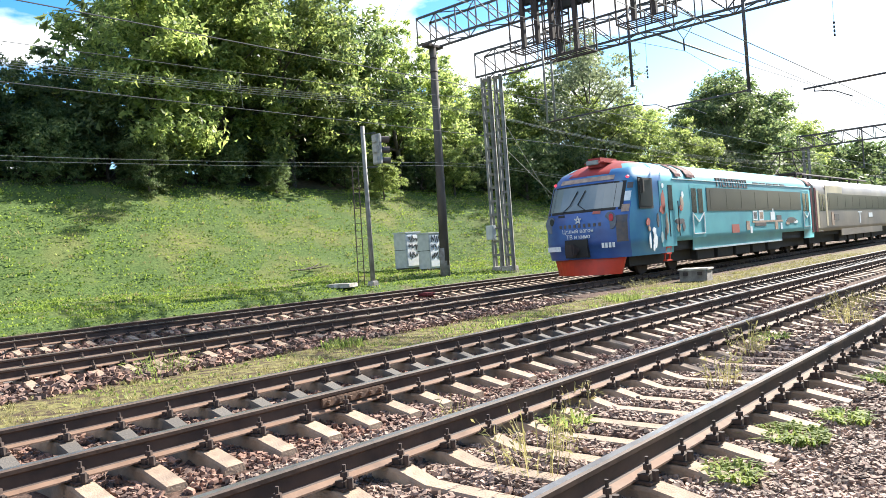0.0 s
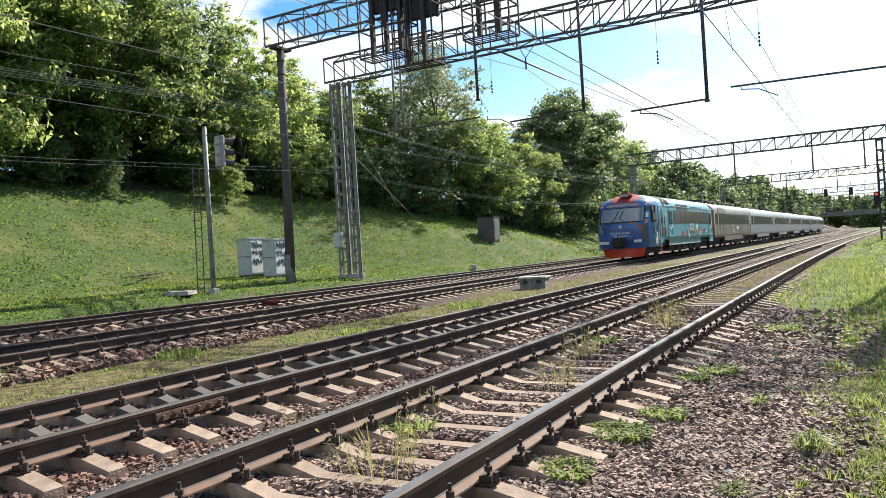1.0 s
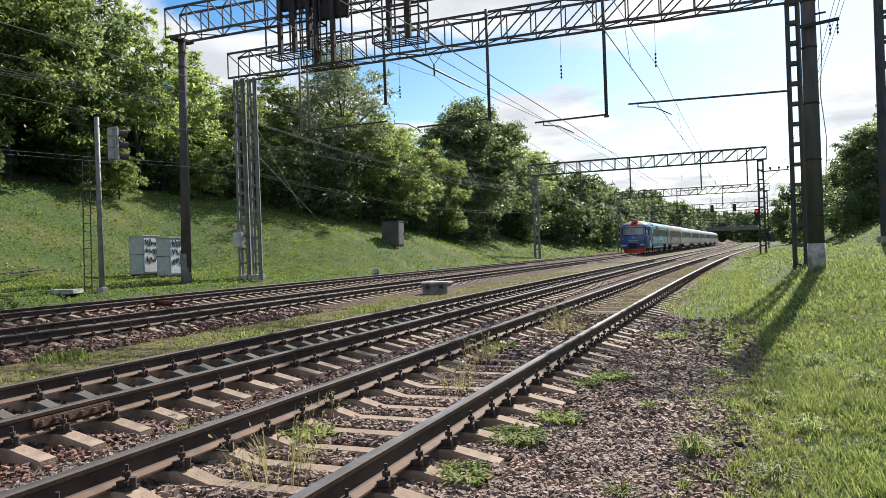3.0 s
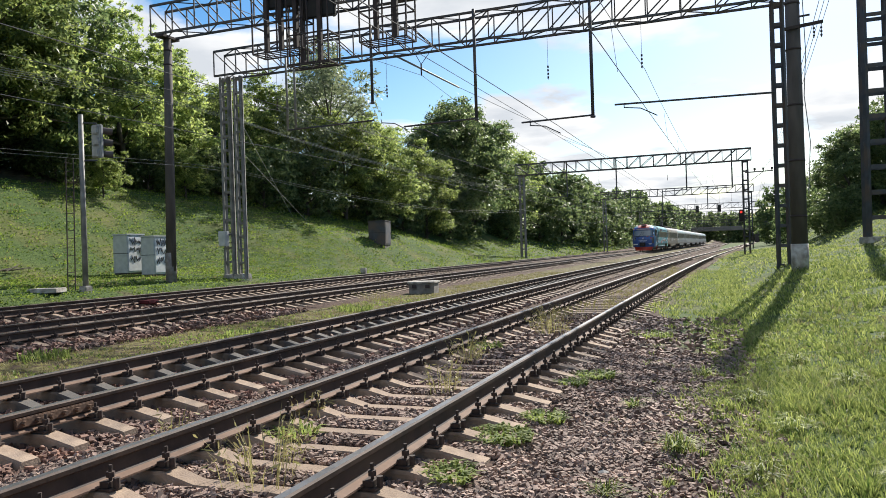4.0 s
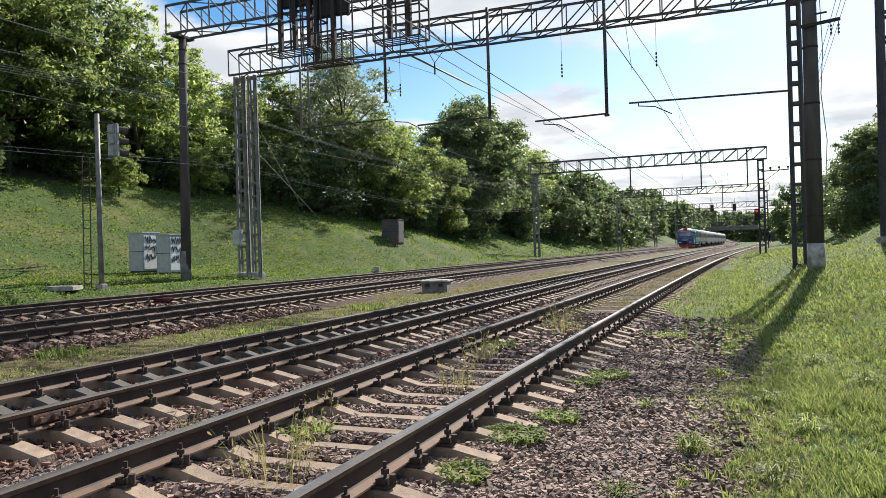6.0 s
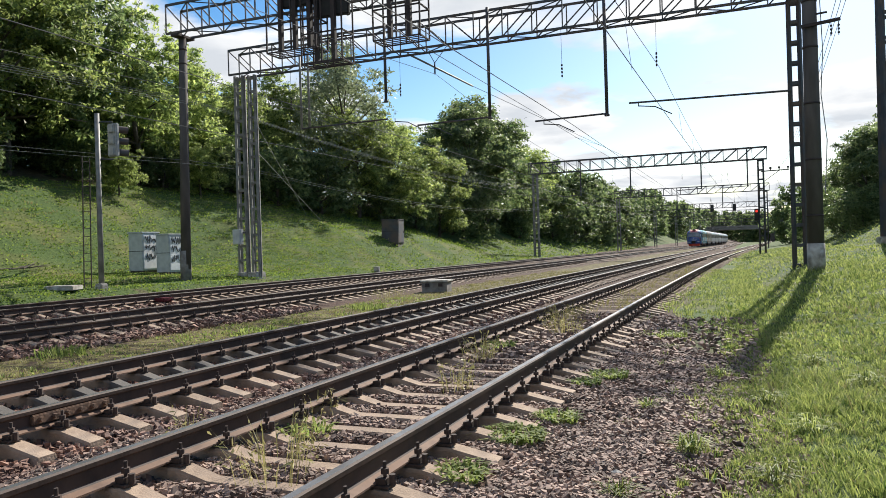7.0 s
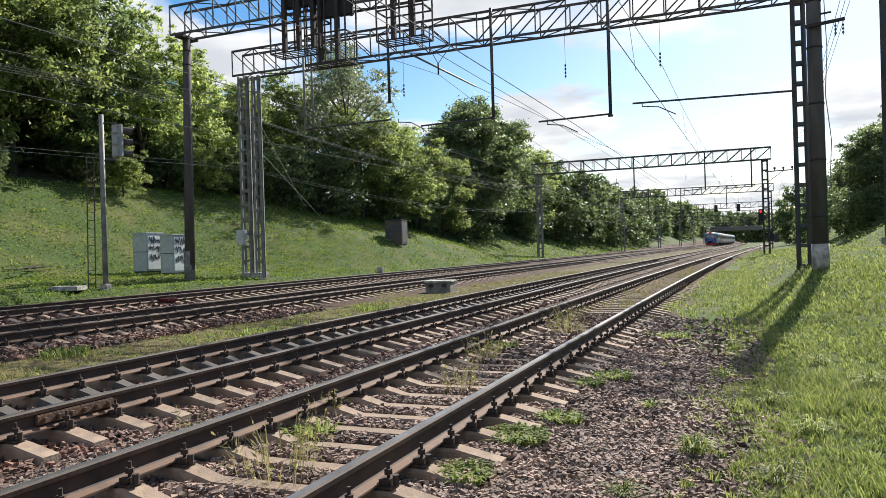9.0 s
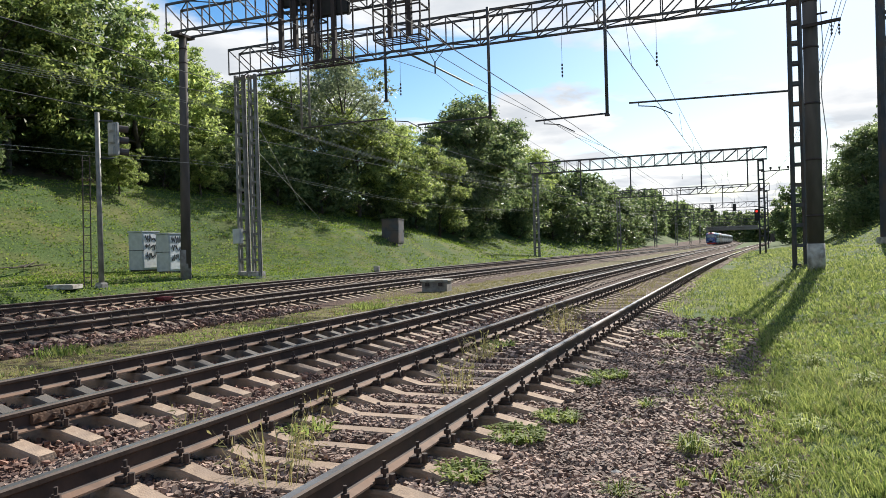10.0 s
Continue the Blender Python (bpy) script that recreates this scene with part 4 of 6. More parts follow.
def head_car():
    car = thing("train_car", "blue and turquoise electric train end car with red plough", "train", "train cars")
    bm = bmesh.new()
    us = [-1 + i / 8 for i in range(17)]
    sides = [21.75, 19.9, 16.2, 10, 5.4, 4.2, 3.7, 3.0]
    rings = []
    for z in NOSE_Z:
        w = half_w(z)
        pts = [Vector((-w, y, z)) for y in sides] + [nose_pt(u, z) for u in us] + [Vector((w, y, z)) for y in reversed(sides)]
        rings.append([bm.verts.new(p) for p in pts])
    for ra, rb in zip(rings[:-1], rings[1:]):
        for i in range(len(ra) - 1):
            ym = (ra[i].co.y + ra[i + 1].co.y) / 2
            if rb is rings[1] and (16.2 < ym < 19.9 or 3.7 < ym < 5.4):
                continue
            f = bm.faces.new((ra[i], ra[i + 1], rb[i + 1], rb[i]))
            c = f.calc_center_median()
            mi = 0
            if c.y < 1.7:
                mi = 1 if c.y < 0.75 or c.x < 0 else 4
            elif c.y < 3.1:
                mi = 4
            if c.z > 3.9:
                mi = 2
                if c.y < 3.0 and abs(c.x) < 0.95:
                    mi = 3
            elif c.z > 3.62 and c.y < 1.7 and abs(c.x) < 0.8:
                mi = 3
            f.material_index = mi
            f.smooth = True
        f = bm.faces.new((ra[-1], ra[0], rb[0], rb[-1]))
    bm.faces.new(rings[-1]).material_index = 2
    bm.faces.new(rings[1][::-1])
    bmesh.ops.recalc_face_normals(bm, faces=bm.faces)
    part("body", bm, [M_TEAL, M_BLUE, M_ROOFP, M_ROOFRED, M_MIDBLUE], car)
    # front end
    ws = nose_patch("windscreen", -0.80, 0.80, 2.42, 3.26, M_WSCREEN, car, 0.015, 10, 5, "grey reflecting windscreen")
    nose_patch("windscreen_frame", -0.86, 0.86, 2.33, 3.32, M_DARK, ws, 0.008, 10, 5, "black windscreen surround")
    for s in (-1, 1):
        bm = bmesh.new()
        a, b, c = nose_pt(-0.12 + 0.28 * s, 2.38, 0.05), nose_pt(-0.14 + 0.09 * s, 2.62, 0.06), nose_pt(-0.02 + 0.09 * s, 3.10, 0.05)
        tube(bm, a, b, 0.014, 5)
        tube(bm, b, c, 0.02, 5)
        part("wiper", bm, M_DARK, ws)
    nose_patch("destination_panel", -0.62, 0.62, 3.40, 3.56, M_DECTAN, car, 0.02, 8, 2, "dusty route display strip")
    nose_patch("red_badge", 0.30, 0.46, 2.24, 2.34, M_DECRED, car, 0.012, 2, 2)
    nose_patch("air_grille", -0.50, -0.34, 2.22, 2.30, M_DARK, car, 0.012, 2, 2)
    for u in (-0.86, 0.86):
        bm = bmesh.new()
        c = nose_pt(u, 3.45, 0.04)
        disc(bm, c, 0.052, thick=0.08)
        part("tail_light", bm, M_TAIL, car, "lit red tail light")
    for u in (-0.70, 0.66):
        bm = bmesh.new()
        c = nose_pt(u, 1.98, 0.02)
        disc(bm, c, 0.22, 0.30, 0.05, 18)
        h = part("headlamp_housing", bm, M_LAMPGLASS, car, "dark oval lamp housing")
        bm = bmesh.new()
        disc(bm, c + Vector((0.05, -0.02, 0.1)), 0.085, 0.13, 0.05, 12)
        part("lamp", bm, M_LAMPRED if u > 0 else M_GLASS, h)
    bm = bmesh.new()
    # solid black block imitates the darkness inside the coupler opening
    box(bm, (-0.1, 0.18, 1.10), (0.88, 0.5, 0.62))
    part("coupler_recess_shade", bm, M_DARK, car, "black box imitating the shaded coupler opening")
    bm = bmesh.new()
    tube(bm, (-0.1, 0.4, 1.05), (-0.1, -0.35, 1.05), 0.13, 10)
    box(bm, (-0.1, -0.42, 1.05), (0.34, 0.3, 0.42), bevel=0.05)
    part("coupler", bm, M_RUST, car)
    bm = bmesh.new()
    n = 14
    lo, hi = [], []
    for i in range(n + 1):
        u = -1 + 2 * i / n
        lo.append(bm.verts.new((u * 1.22, 0.10 + 0.42 * abs(u) ** 2.5, 0.16)))
        hi.append(bm.verts.new((u * 1.40, 0.16 + 0.42 * abs(u) ** 2.5, 0.76)))
    for i in range(n):
        bm.faces.new((lo[i], lo[i + 1], hi[i + 1], hi[i]))
    r = bmesh.ops.extrude_face_region(bm, geom=bm.faces[:])
    bmesh.ops.translate(bm, vec=(0, 0.12, 0), verts=[v for v in r["geom"] if isinstance(v, bmesh.types.BMVert)])
    bmesh.ops.recalc_face_normals(bm, faces=bm.faces)
    part("snow_plough", bm, M_RED, car, "bright orange-red snow plough")
    bm = bmesh.new()
    box(bm, (0.0, 2.0, 4.12), (0.8, 1.5, 0.34), bevel=0.15)
    pod = part("roof_lamp_pod", bm, M_ROOFRED, car, "red roof headlight pod")
    bm = bmesh.new()
    box(bm, (0.0, 1.26, 4.12), (0.5, 0.05, 0.16), bevel=0.02)
    part("lamp_glass", bm, M_WSCREEN, pod)
    # lettering and figures on the front
    for txt, zz, size in (("Целый вагон", 1.64, 0.20), ("ТВ и кино", 1.44, 0.20)):
        cu = bpy.data.curves.new("slogan", "FONT")
        cu.body, cu.size, cu.align_x, cu.extrude = txt, size, "CENTER", 0.004
        tmp = bpy.data.objects.new("slogan", cu)
        me = bpy.data.meshes.new_from_object(tmp)
        bpy.data.objects.remove(tmp)
        me.materials.append(M_PALE)
        ob = new("slogan_text", me)
        ob.parent = car
        ob.matrix_basis = pose(-0.02, -0.03, zz, 90, 0, 0)
    for x0, x1, z in ((-1.58, -0.78, 1.12), (0.82, 1.28, 1.16)):
        bm = bmesh.new()
        n = 6 if x0 < 0 else 4
        for k in range(n):
            a = x0 + (x1 - x0) * (k + 0.1) / n
            b = x0 + (x1 - x0) * (k + 0.8) / n
            u = (a + b) / 2 / half_w(z)
            box(bm, nose_pt(u, z, 0.012) + Vector((0, 0, 0)), (b - a, 0.03, 0.17))
        part("number_bars", bm, M_PALE, car, "white fleet marking bars")
    bm = bmesh.new()
    for k in range(5):
        a = 2 * math.pi * k / 5 + math.pi / 2
        b = a + 4 * math.pi / 5
        bar(bm, (0.14 * math.cos(a), -0.005, 2.08 + 0.14 * math.sin(a)), (0.14 * math.cos(b), -0.005, 2.08 + 0.14 * math.sin(b)), 0.022)
    part("star_emblem", bm, M_PALE, car)
    bm = bmesh.new()
    for k in range(9):
        box(bm, nose_pt(-0.42 + 0.11 * k, 1.88, 0.01), (0.09, 0.02, 0.12))
    part("faded_letter_bars", bm, M_DECDARK, car)
    # painted characters: plain patches round the corner
    for u0, u1, z0, z1, m in ((0.86, 0.97, 2.62, 2.95, M_PALE), (0.88, 0.99, 3.05, 3.25, M_DECDARK), (0.84, 0.98, 2.25, 2.5, M_DECTAN), (0.76, 0.96, 1.25, 2.15, M_DECDARK), (-0.98, -0.9, 2.2, 2.6, M_DECTAN)):
        nose_patch("painted_patch", u0, u1, z0, z1, m, car, 0.008, 4, 4)
    # side
    cw = side_box("cab_window", 1.25, 2.15, 2.40, 3.32, M_GLASS, car, proud=0.02, bevel=0.012)
    side_box("window_frame", 1.18, 2.22, 2.33, 3.39, M_DARK, cw, proud=0.008)
    bm = bmesh.new()
    box(bm, (1.93, 1.10, 3.1), (0.10, 0.16, 0.5), bevel=0.03)
    tube(bm, (1.74, 1.15, 3.4), (1.93, 1.10, 3.34), 0.02, 6)
    part("mirror", bm, M_DARK, car)
    cd = side_box("cab_door", 2.75, 3.95, 0.95, 3.32, M_TEAL, car, proud=0.006)
    side_box("door_window", 3.45, 3.80, 2.25, 3.18, M_GLASS, cd, proud=0.018)
    for y in (3.35, 4.15):
        bm = bmesh.new()
        tube(bm, (1.80, y, 1.3), (1.80, y, 2.6), 0.02, 6)
        part("grab_rail", bm, M_DARK, cd)
    bm = bmesh.new()
    for y in (3.05, 3.45):
        bar(bm, (1.62, y, 0.42), (1.72, y, 0.95), 0.05)
    for z in (0.45, 0.7, 0.92):
        box(bm, (1.66, 3.25, z), (0.16, 0.42, 0.05))
    part("cab_step", bm, M_RED, car, "red cab step")
    doors(car, 5.4, M_TEAL)
    doors(car, 19.8, M_TEAL)
    for y0 in (5.4, 19.8):
        bm = bmesh.new()
        for a, b in (((y0 + 0.1, 2.15), (y0 + 0.65, 1.8)), ((y0 + 0.65, 1.8), (y0 + 1.2, 2.15)), ((y0 + 0.1, 1.35), (y0 + 1.2, 1.35)), ((y0 + 0.1, 1.35), (y0 + 0.1, 2.1)), ((y0 + 1.2, 1.35), (y0 + 1.2, 2.1))):
            bar(bm, (1.775, *a), (1.775, *b), 0.036)
        part("door_stripes", bm, M_PALE, car)
    wb = side_box("window_band", 7.0, 19.55, 2.22, 3.15, M_FILM, car, proud=0.014, label="dark filmed window band")
    for k in range(7):
        side_box("window_pane", 7.35 + 1.74 * k, 8.75 + 1.74 * k, 2.30, 3.06, M_FILM, wb, proud=0.020)
    side_box("window_band", 7.0, 19.55, 2.22, 3.15, M_FILM, car, sx=-1, proud=0.014)
    for k in range(6):
        bm = bmesh.new()
        y = 8.2 + 0.62 * k
        lo, hi = 1.728, 1.684
        for dy in (0.0, 0.36):
            bar(bm, (lo, y + dy, 3.22), (hi, y + dy, 3.58), 0.085)
        bar(bm, (hi, y - 0.04, 3.55), (hi, y + 0.40, 3.55), 0.075)
        if k != 0:
            bar(bm, (lo, y - 0.04, 3.25), (lo, y + 0.40, 3.25), 0.075)
        part("name_bar", bm, M_DECDARK, car)
    bm = bmesh.new()
    for k in range(5):
        box(bm, (1.73, 12.9 + 0.95 * k, 3.46), (0.045, 0.7, 0.09))
    part("small_letter_bars", bm, M_DECDARK, car)
    side_box("red_poster", 9.55, 10.4, 1.27, 1.63, M_DECRED, car, proud=0.01)
    for y0, y1, z0, z1, m in ((11.3, 11.7, 1.35, 1.75, M_DECTAN), (11.75, 12.0, 1.2, 1.5, M_PALE), (12.2, 12.75, 1.78, 2.2, M_PALE), (12.25, 12.7, 1.84, 2.14, M_DECDARK), (13.0, 13.6, 1.75, 2.22, M_PALE), (13.06, 13.54, 1.82, 2.15, M_DECTAN),
                              (12.1, 16.4, 1.66, 1.75, M_DECTAN), (12.4, 13.9, 1.5, 1.66, M_DECDARK), (14.6, 15.2, 1.76, 2.15, M_PALE), (14.9, 15.05, 2.1, 2.45, M_PALE), (15.5, 16.2, 1.76, 1.98, M_DECDARK), (15.2, 15.6, 1.3, 1.66, M_DECTAN), (16.0, 16.25, 1.3, 1.6, M_PALE)):
        side_box("painted_patch", y0, y1, z0, z1, m, car, proud=0.016)
    for k, (cy, cz, ry, rz, m) in enumerate(((17.8, 1.72, 0.75, 0.18, M_DECDARK), (18.5, 1.62, 0.4, 0.10, M_PALE), (17.2, 1.6, 0.3, 0.14, M_DECTAN),
                                             (3.0, 2.55, 0.15, 0.5, M_DECRED), (2.9, 2.3, 0.22, 0.2, M_DECRED), (3.02, 3.14, 0.09, 0.12, M_PALE), (3.2, 1.75, 0.10, 0.45, M_DECTAN), (3.05, 1.4, 0.08, 0.3, M_DECDARK), (4.6, 2.55, 0.16, 0.30, M_DECTAN),
                                             (4.7, 2.85, 0.10, 0.16, M_PALE), (4.5, 2.35, 0.12, 0.14, M_DECRED), (1.72, 1.85, 0.14, 0.18, M_DECRED), (1.78, 1.62, 0.10, 0.12, M_DECTAN), (2.15, 1.55, 0.14, 0.16, M_PALE), (2.2, 1.2, 0.16, 0.32, M_PALE),
                                             (2.05, 0.95, 0.06, 0.16, M_PALE), (1.80, 1.2, 0.07, 0.35, M_PALE), (4.3, 1.85, 0.4, 0.14, M_DECDARK), (4.2, 1.6, 0.16, 0.18, M_DECTAN), (4.65, 1.65, 0.12, 0.22, M_DECDARK), (2.5, 1.9, 0.08, 0.3, M_DECDARK), (2.75, 1.3, 0.1, 0.25, M_GREYTEAL))):
        blob_side("painted_figure", oval(cy, cz, ry * 1.0, rz * 0.8, 14, 0.22, k), m, car)
    for y0, y1 in ((4.2, 4.7), (5.2, 6.0), (21.0, 21.7)):
        bm = bmesh.new()
        pts = [(1.745, 3.5), (1.70, 3.62), (1.56, 3.80), (1.20, 4.01), (0.75, 4.155), (0.3, 4.235), (-0.3, 4.235)]
        va = [bm.verts.new((x + 0.012, y0, z + 0.012)) for x, z in pts]
        vb = [bm.verts.new((x + 0.012, y1, z + 0.012)) for x, z in pts]
        for i in range(len(pts) - 1):
            bm.faces.new((va[i], vb[i], vb[i + 1], va[i + 1]))
        bmesh.ops.solidify(bm, geom=bm.faces[:], thickness=0.02)
        part("roof_stripe", bm, M_MAROON, car)
    side_box("skirt_rail", 5.5, 16.1, 0.72, 0.78, M_SKIRT, car, proud=0.004, thick=0.04, label="pale lower skirt edge")
    side_box("end_pillar", 21.42, 21.74, 1.0, 3.45, M_MAROON, car, proud=0.01, label="maroon end pillar")
    bm = bmesh.new()
    tube(bm, (1.745, 3.9, 3.42), (1.745, 21.6, 3.42), 0.022, 5)
    part("gutter", bm, M_SKIRT, car)
    underframe_and_shade(car, 0.9, 21.6)
    bm = bmesh.new()
    box(bm, (0, 21.88, 2.3), (1.5, 0.3, 2.7), bevel=0.05)
    part("gangway_bellows", bm, M_MAROON, car)
    return car


def middle_car(k, low, top, label, panto=False):
    car = thing("train_car", label, "train", "train cars")
    bm = bmesh.new()
    sec = [(x, z) for z, x in HALF]
    sec = sec + [(-x, z) for x, z in reversed(sec)]
    rings = [[bm.verts.new((x, y, z)) for x, z in sec] for y in (0.15, 0.3, 7, 14, 21.6, 21.75)]
    for a, b in zip(rings[:-1], rings[1:]):
        for i in range(len(sec)):
            j = (i + 1) % len(sec)
            f = bm.faces.new((a[i], a[j], b[j], b[i]))
            c = f.calc_center_median()
            f.material_index = 2 if c.z > 3.7 else (1 if c.z > 3.2 else 0)
            f.smooth = True
    bm.faces.new(rings[0])
    bm.faces.new(rings[-1][::-1])
    bmesh.ops.recalc_face_normals(bm, faces=bm.faces)
    part("body", bm, [low, top, M_ROOFW], car)
    doors(car, 1.0, low)
    doors(car, 19.6, low)
    wb = side_box("window_band", 2.8, 19.2, 2.22, 3.15, M_FILM, car, proud=0.014, label="dark filmed window band")
    if k < 4:
        for q in range(9):
            side_box("window_pane", 3.1 + 1.78 * q, 4.5 + 1.78 * q, 2.30, 3.06, M_FILM, wb, proud=0.020)
    for y0, y1, z0 in ((0.3, 1.6, 1.0), (5.4, 16.4, 0.66), (20.2, 21.6, 1.0)):
        for sx in (-1, 1):
            side_box("skirt", y0, y1, z0, 1.06, low, car, sx=sx, proud=-0.008, thick=0.05)
    if k == 1:
        for q, (y0, y1, z0, z1, m) in enumerate(((0.16, 0.5, 1.0, 3.45, M_MAROON), (0.55, 0.9, 1.2, 3.3, M_CREAM), (2.35, 2.7, 1.3, 3.2, M_CREAM), (3.4, 3.9, 1.3, 2.1, M_DECTAN), (2.4, 6.0, 3.2, 3.62, M_CREAM), (10.0, 10.25, 1.35, 2.05, M_PALE), (9.6, 10.7, 2.02, 2.1, M_PALE), (12.5, 13.6, 1.7, 2.0, M_PALE), (4.0, 5.0, 1.6, 1.95, M_DECDARK))):
            side_box("painted_patch", y0, y1, z0, z1, m, car, proud=0.016)
    underframe_and_shade(car, 0.3, 21.6)
    bm = bmesh.new()
    box(bm, (0, 0.03, 2.3), (1.5, 0.3, 2.7), bevel=0.05)
    box(bm, (0, 21.88, 2.3), (1.5, 0.3, 2.7), bevel=0.05)
    part("gangway_bellows", bm, M_MAROON if k == 1 else M_DARK, car)
    if panto:
        pantograph(car, 1.6)
    else:
        bm = bmesh.new()
        for y in (6, 11, 16):
            box(bm, (0, y, 4.25), (1.2, 2.0, 0.22), bevel=0.05)
        part("roof_vent", bm, M_DECDARK, car)
    return car


cars = [head_car(),
        middle_car(1, M_BEIGE, M_BEIGE, "beige and brown wrapped motor car with pantograph", True),
        middle_car(2, M_SILVER, M_GREYTEAL, "grey train car with a teal upper band"),
        middle_car(3, M_SILVER, M_SILVER, "silver grey motor car with pantograph", True)]
for k in range(4):
    cars.append(copy_thing(cars[2 if k == 3 else (3 if k == 1 else 2)], Matrix()))


# ---- lineside things ----
def signal_post():
    x, y = -21.46, 20.0
    z0 = ground_z(x, y)
    s = thing("railway_signal", "grey signal post with three hooded lamps facing away and a ladder", "signal")
    bm = bmesh.new()
    tube(bm, (x, y, z0 - 0.2), (x, y, 6.5), 0.10, 12, 0.085)
    part("post", bm, M_GALV, s)
    bm = bmesh.new()
    box(bm, (x, y, z0 + 0.05), (0.34, 0.34, 0.3), bevel=0.04)
    part("base", bm, M_CONCL, s)
    bm = bmesh.new()
    box(bm, (x + 0.40, y + 0.35, 5.55), (0.46, 0.14, 1.2), bevel=0.03)
    head = part("signal_head", bm, M_SIGNAL, s, "grey signal back board")
    for k in range(3):
        bm = bmesh.new()
        tube(bm, (x + 0.40, y + 0.4, 5.12 + 0.42 * k), (x + 0.66, y + 0.78, 5.09 + 0.42 * k), 0.12, 12, 0.13, caps=False)
        part("hood", bm, M_STEEL, head)
        bm = bmesh.new()
        box(bm, (x + 0.40, y + 0.25, 5.12 + 0.42 * k), (0.30, 0.1, 0.30), bevel=0.03)
        part("lamp_cover", bm, M_SIGNAL, head)
    for z in (4.85, 6.2):
        bm = bmesh.new()
        tube(bm, (x, y, z), (x + 0.40, y + 0.33, z), 0.025, 6)
        part("bracket", bm, M_STEEL, s)
    bm = bmesh.new()
    for dy in (-0.42, -0.10):
        bar(bm, (x - 0.38, y + dy, z0), (x - 0.30, y + dy, 4.9), 0.03)
    for k in range(15):
        bar(bm, (x - 0.37, y - 0.42, z0 + 0.4 + 0.3 * k), (x - 0.37, y - 0.10, z0 + 0.4 + 0.3 * k), 0.022)
    part("ladder", bm, M_RUST, s)


def cabinet(x, y, rz, w, d, h, label, material, graffiti, seed):
    z0 = min(ground_z(x, y), ground_z(x + 0.5, y)) - 0.1
    c = thing("equipment_cabinet", label, "cabinet", "trackside cabinets", at=(x, y, z0), rz=rz)
    bm = bmesh.new()
    box(bm, (0, 0, 0.12), (w * 0.92, d * 0.92, 0.24))
    part("plinth", bm, M_CONC, c)
    bm = bmesh.new()
    box(bm, (0, 0, 0.24 + h / 2), (w, d, h), bevel=0.015)
    part("body", bm, material, c)
    bm = bmesh.new()
    box(bm, (0, 0, 0.24 + h + 0.03), (w + 0.08, d + 0.08, 0.06), bevel=0.012)
    part("roof", bm, material, c)
    bm = bmesh.new()
    box(bm, (w / 2 + 0.008, 0, 0.24 + h * 0.5), (0.03, d * 0.86, h * 0.9), bevel=0.006)
    door = part("door", bm, M_WHITEBOX if graffiti else material, c)
    bm = bmesh.new()
    box(bm, (w / 2 + 0.035, d * 0.33, 0.24 + h * 0.5), (0.03, 0.04, 0.16))
    part("handle", bm, M_DARK, door)
    bm = bmesh.new()
    box(bm, (0, 0, 0.24 + h * 0.52), (w + 0.02, d + 0.02, 0.025))
    part("seam", bm, M_DARK, c)
    if graffiti:
        rg = random.Random(seed)
        for row in range(3):
            bm = bmesh.new()
            py, pz = -d * 0.36, h * (0.85 - 0.24 * row)
            for k in range(20):
                qy, qz = -d * 0.36 + d * 0.72 * (k + 1 + rg.uniform(-0.9, 0.9)) / 21, h * (0.85 - 0.24 * row) + rg.uniform(-0.15, 0.15) * h * 0.7
                bar(bm, (w / 2 + 0.03, py, 0.24 + pz), (w / 2 + 0.03, qy, 0.24 + qz), 0.02)
                py, pz = qy, qz
            part("graffiti", bm, M_GRAFFITI, door, "black scrawled graffiti")


signal_post()
cabinet(-25.75, 26.5, 0, 0.82, 1.05, 1.72, "pale grey relay cabinet with black graffiti on the grass bank", M_GREYBOX, True, 1)
cabinet(-24.5, 26.8, 0, 0.75, 0.95, 1.70, "grey relay cabinet with black graffiti beside the concrete pole", M_GREYBOX, True, 2)
cabinet(-24.35, 50, 12, 1.25, 1.9, 1.75, "dark grey equipment cabinet higher on the bank", M_STEEL, False, 3)


def track_box():
    x, y = -10.7, 25.6
    b = thing("cable_box", "low grey concrete cable box between the tracks", "box", at=(x, y, ground_z(x, y) - 0.03), rz=8)
    bm = bmesh.new()
    box(bm, (0, 0, 0.2), (0.95, 0.8, 0.42), bevel=0.02)
    part("body", bm, M_CONCM, b)
    bm = bmesh.new()
    box(bm, (0, 0, 0.44), (1.05, 0.9, 0.07), bevel=0.015)
    part("lid", bm, M_CONCL, b)
    for s in (-1, 1):
        bm = bmesh.new()
        box(bm, (0.25 * s, -0.46, 0.3), (0.16, 0.04, 0.12))
        part("hinge", bm, M_RUST, b)


track_box()


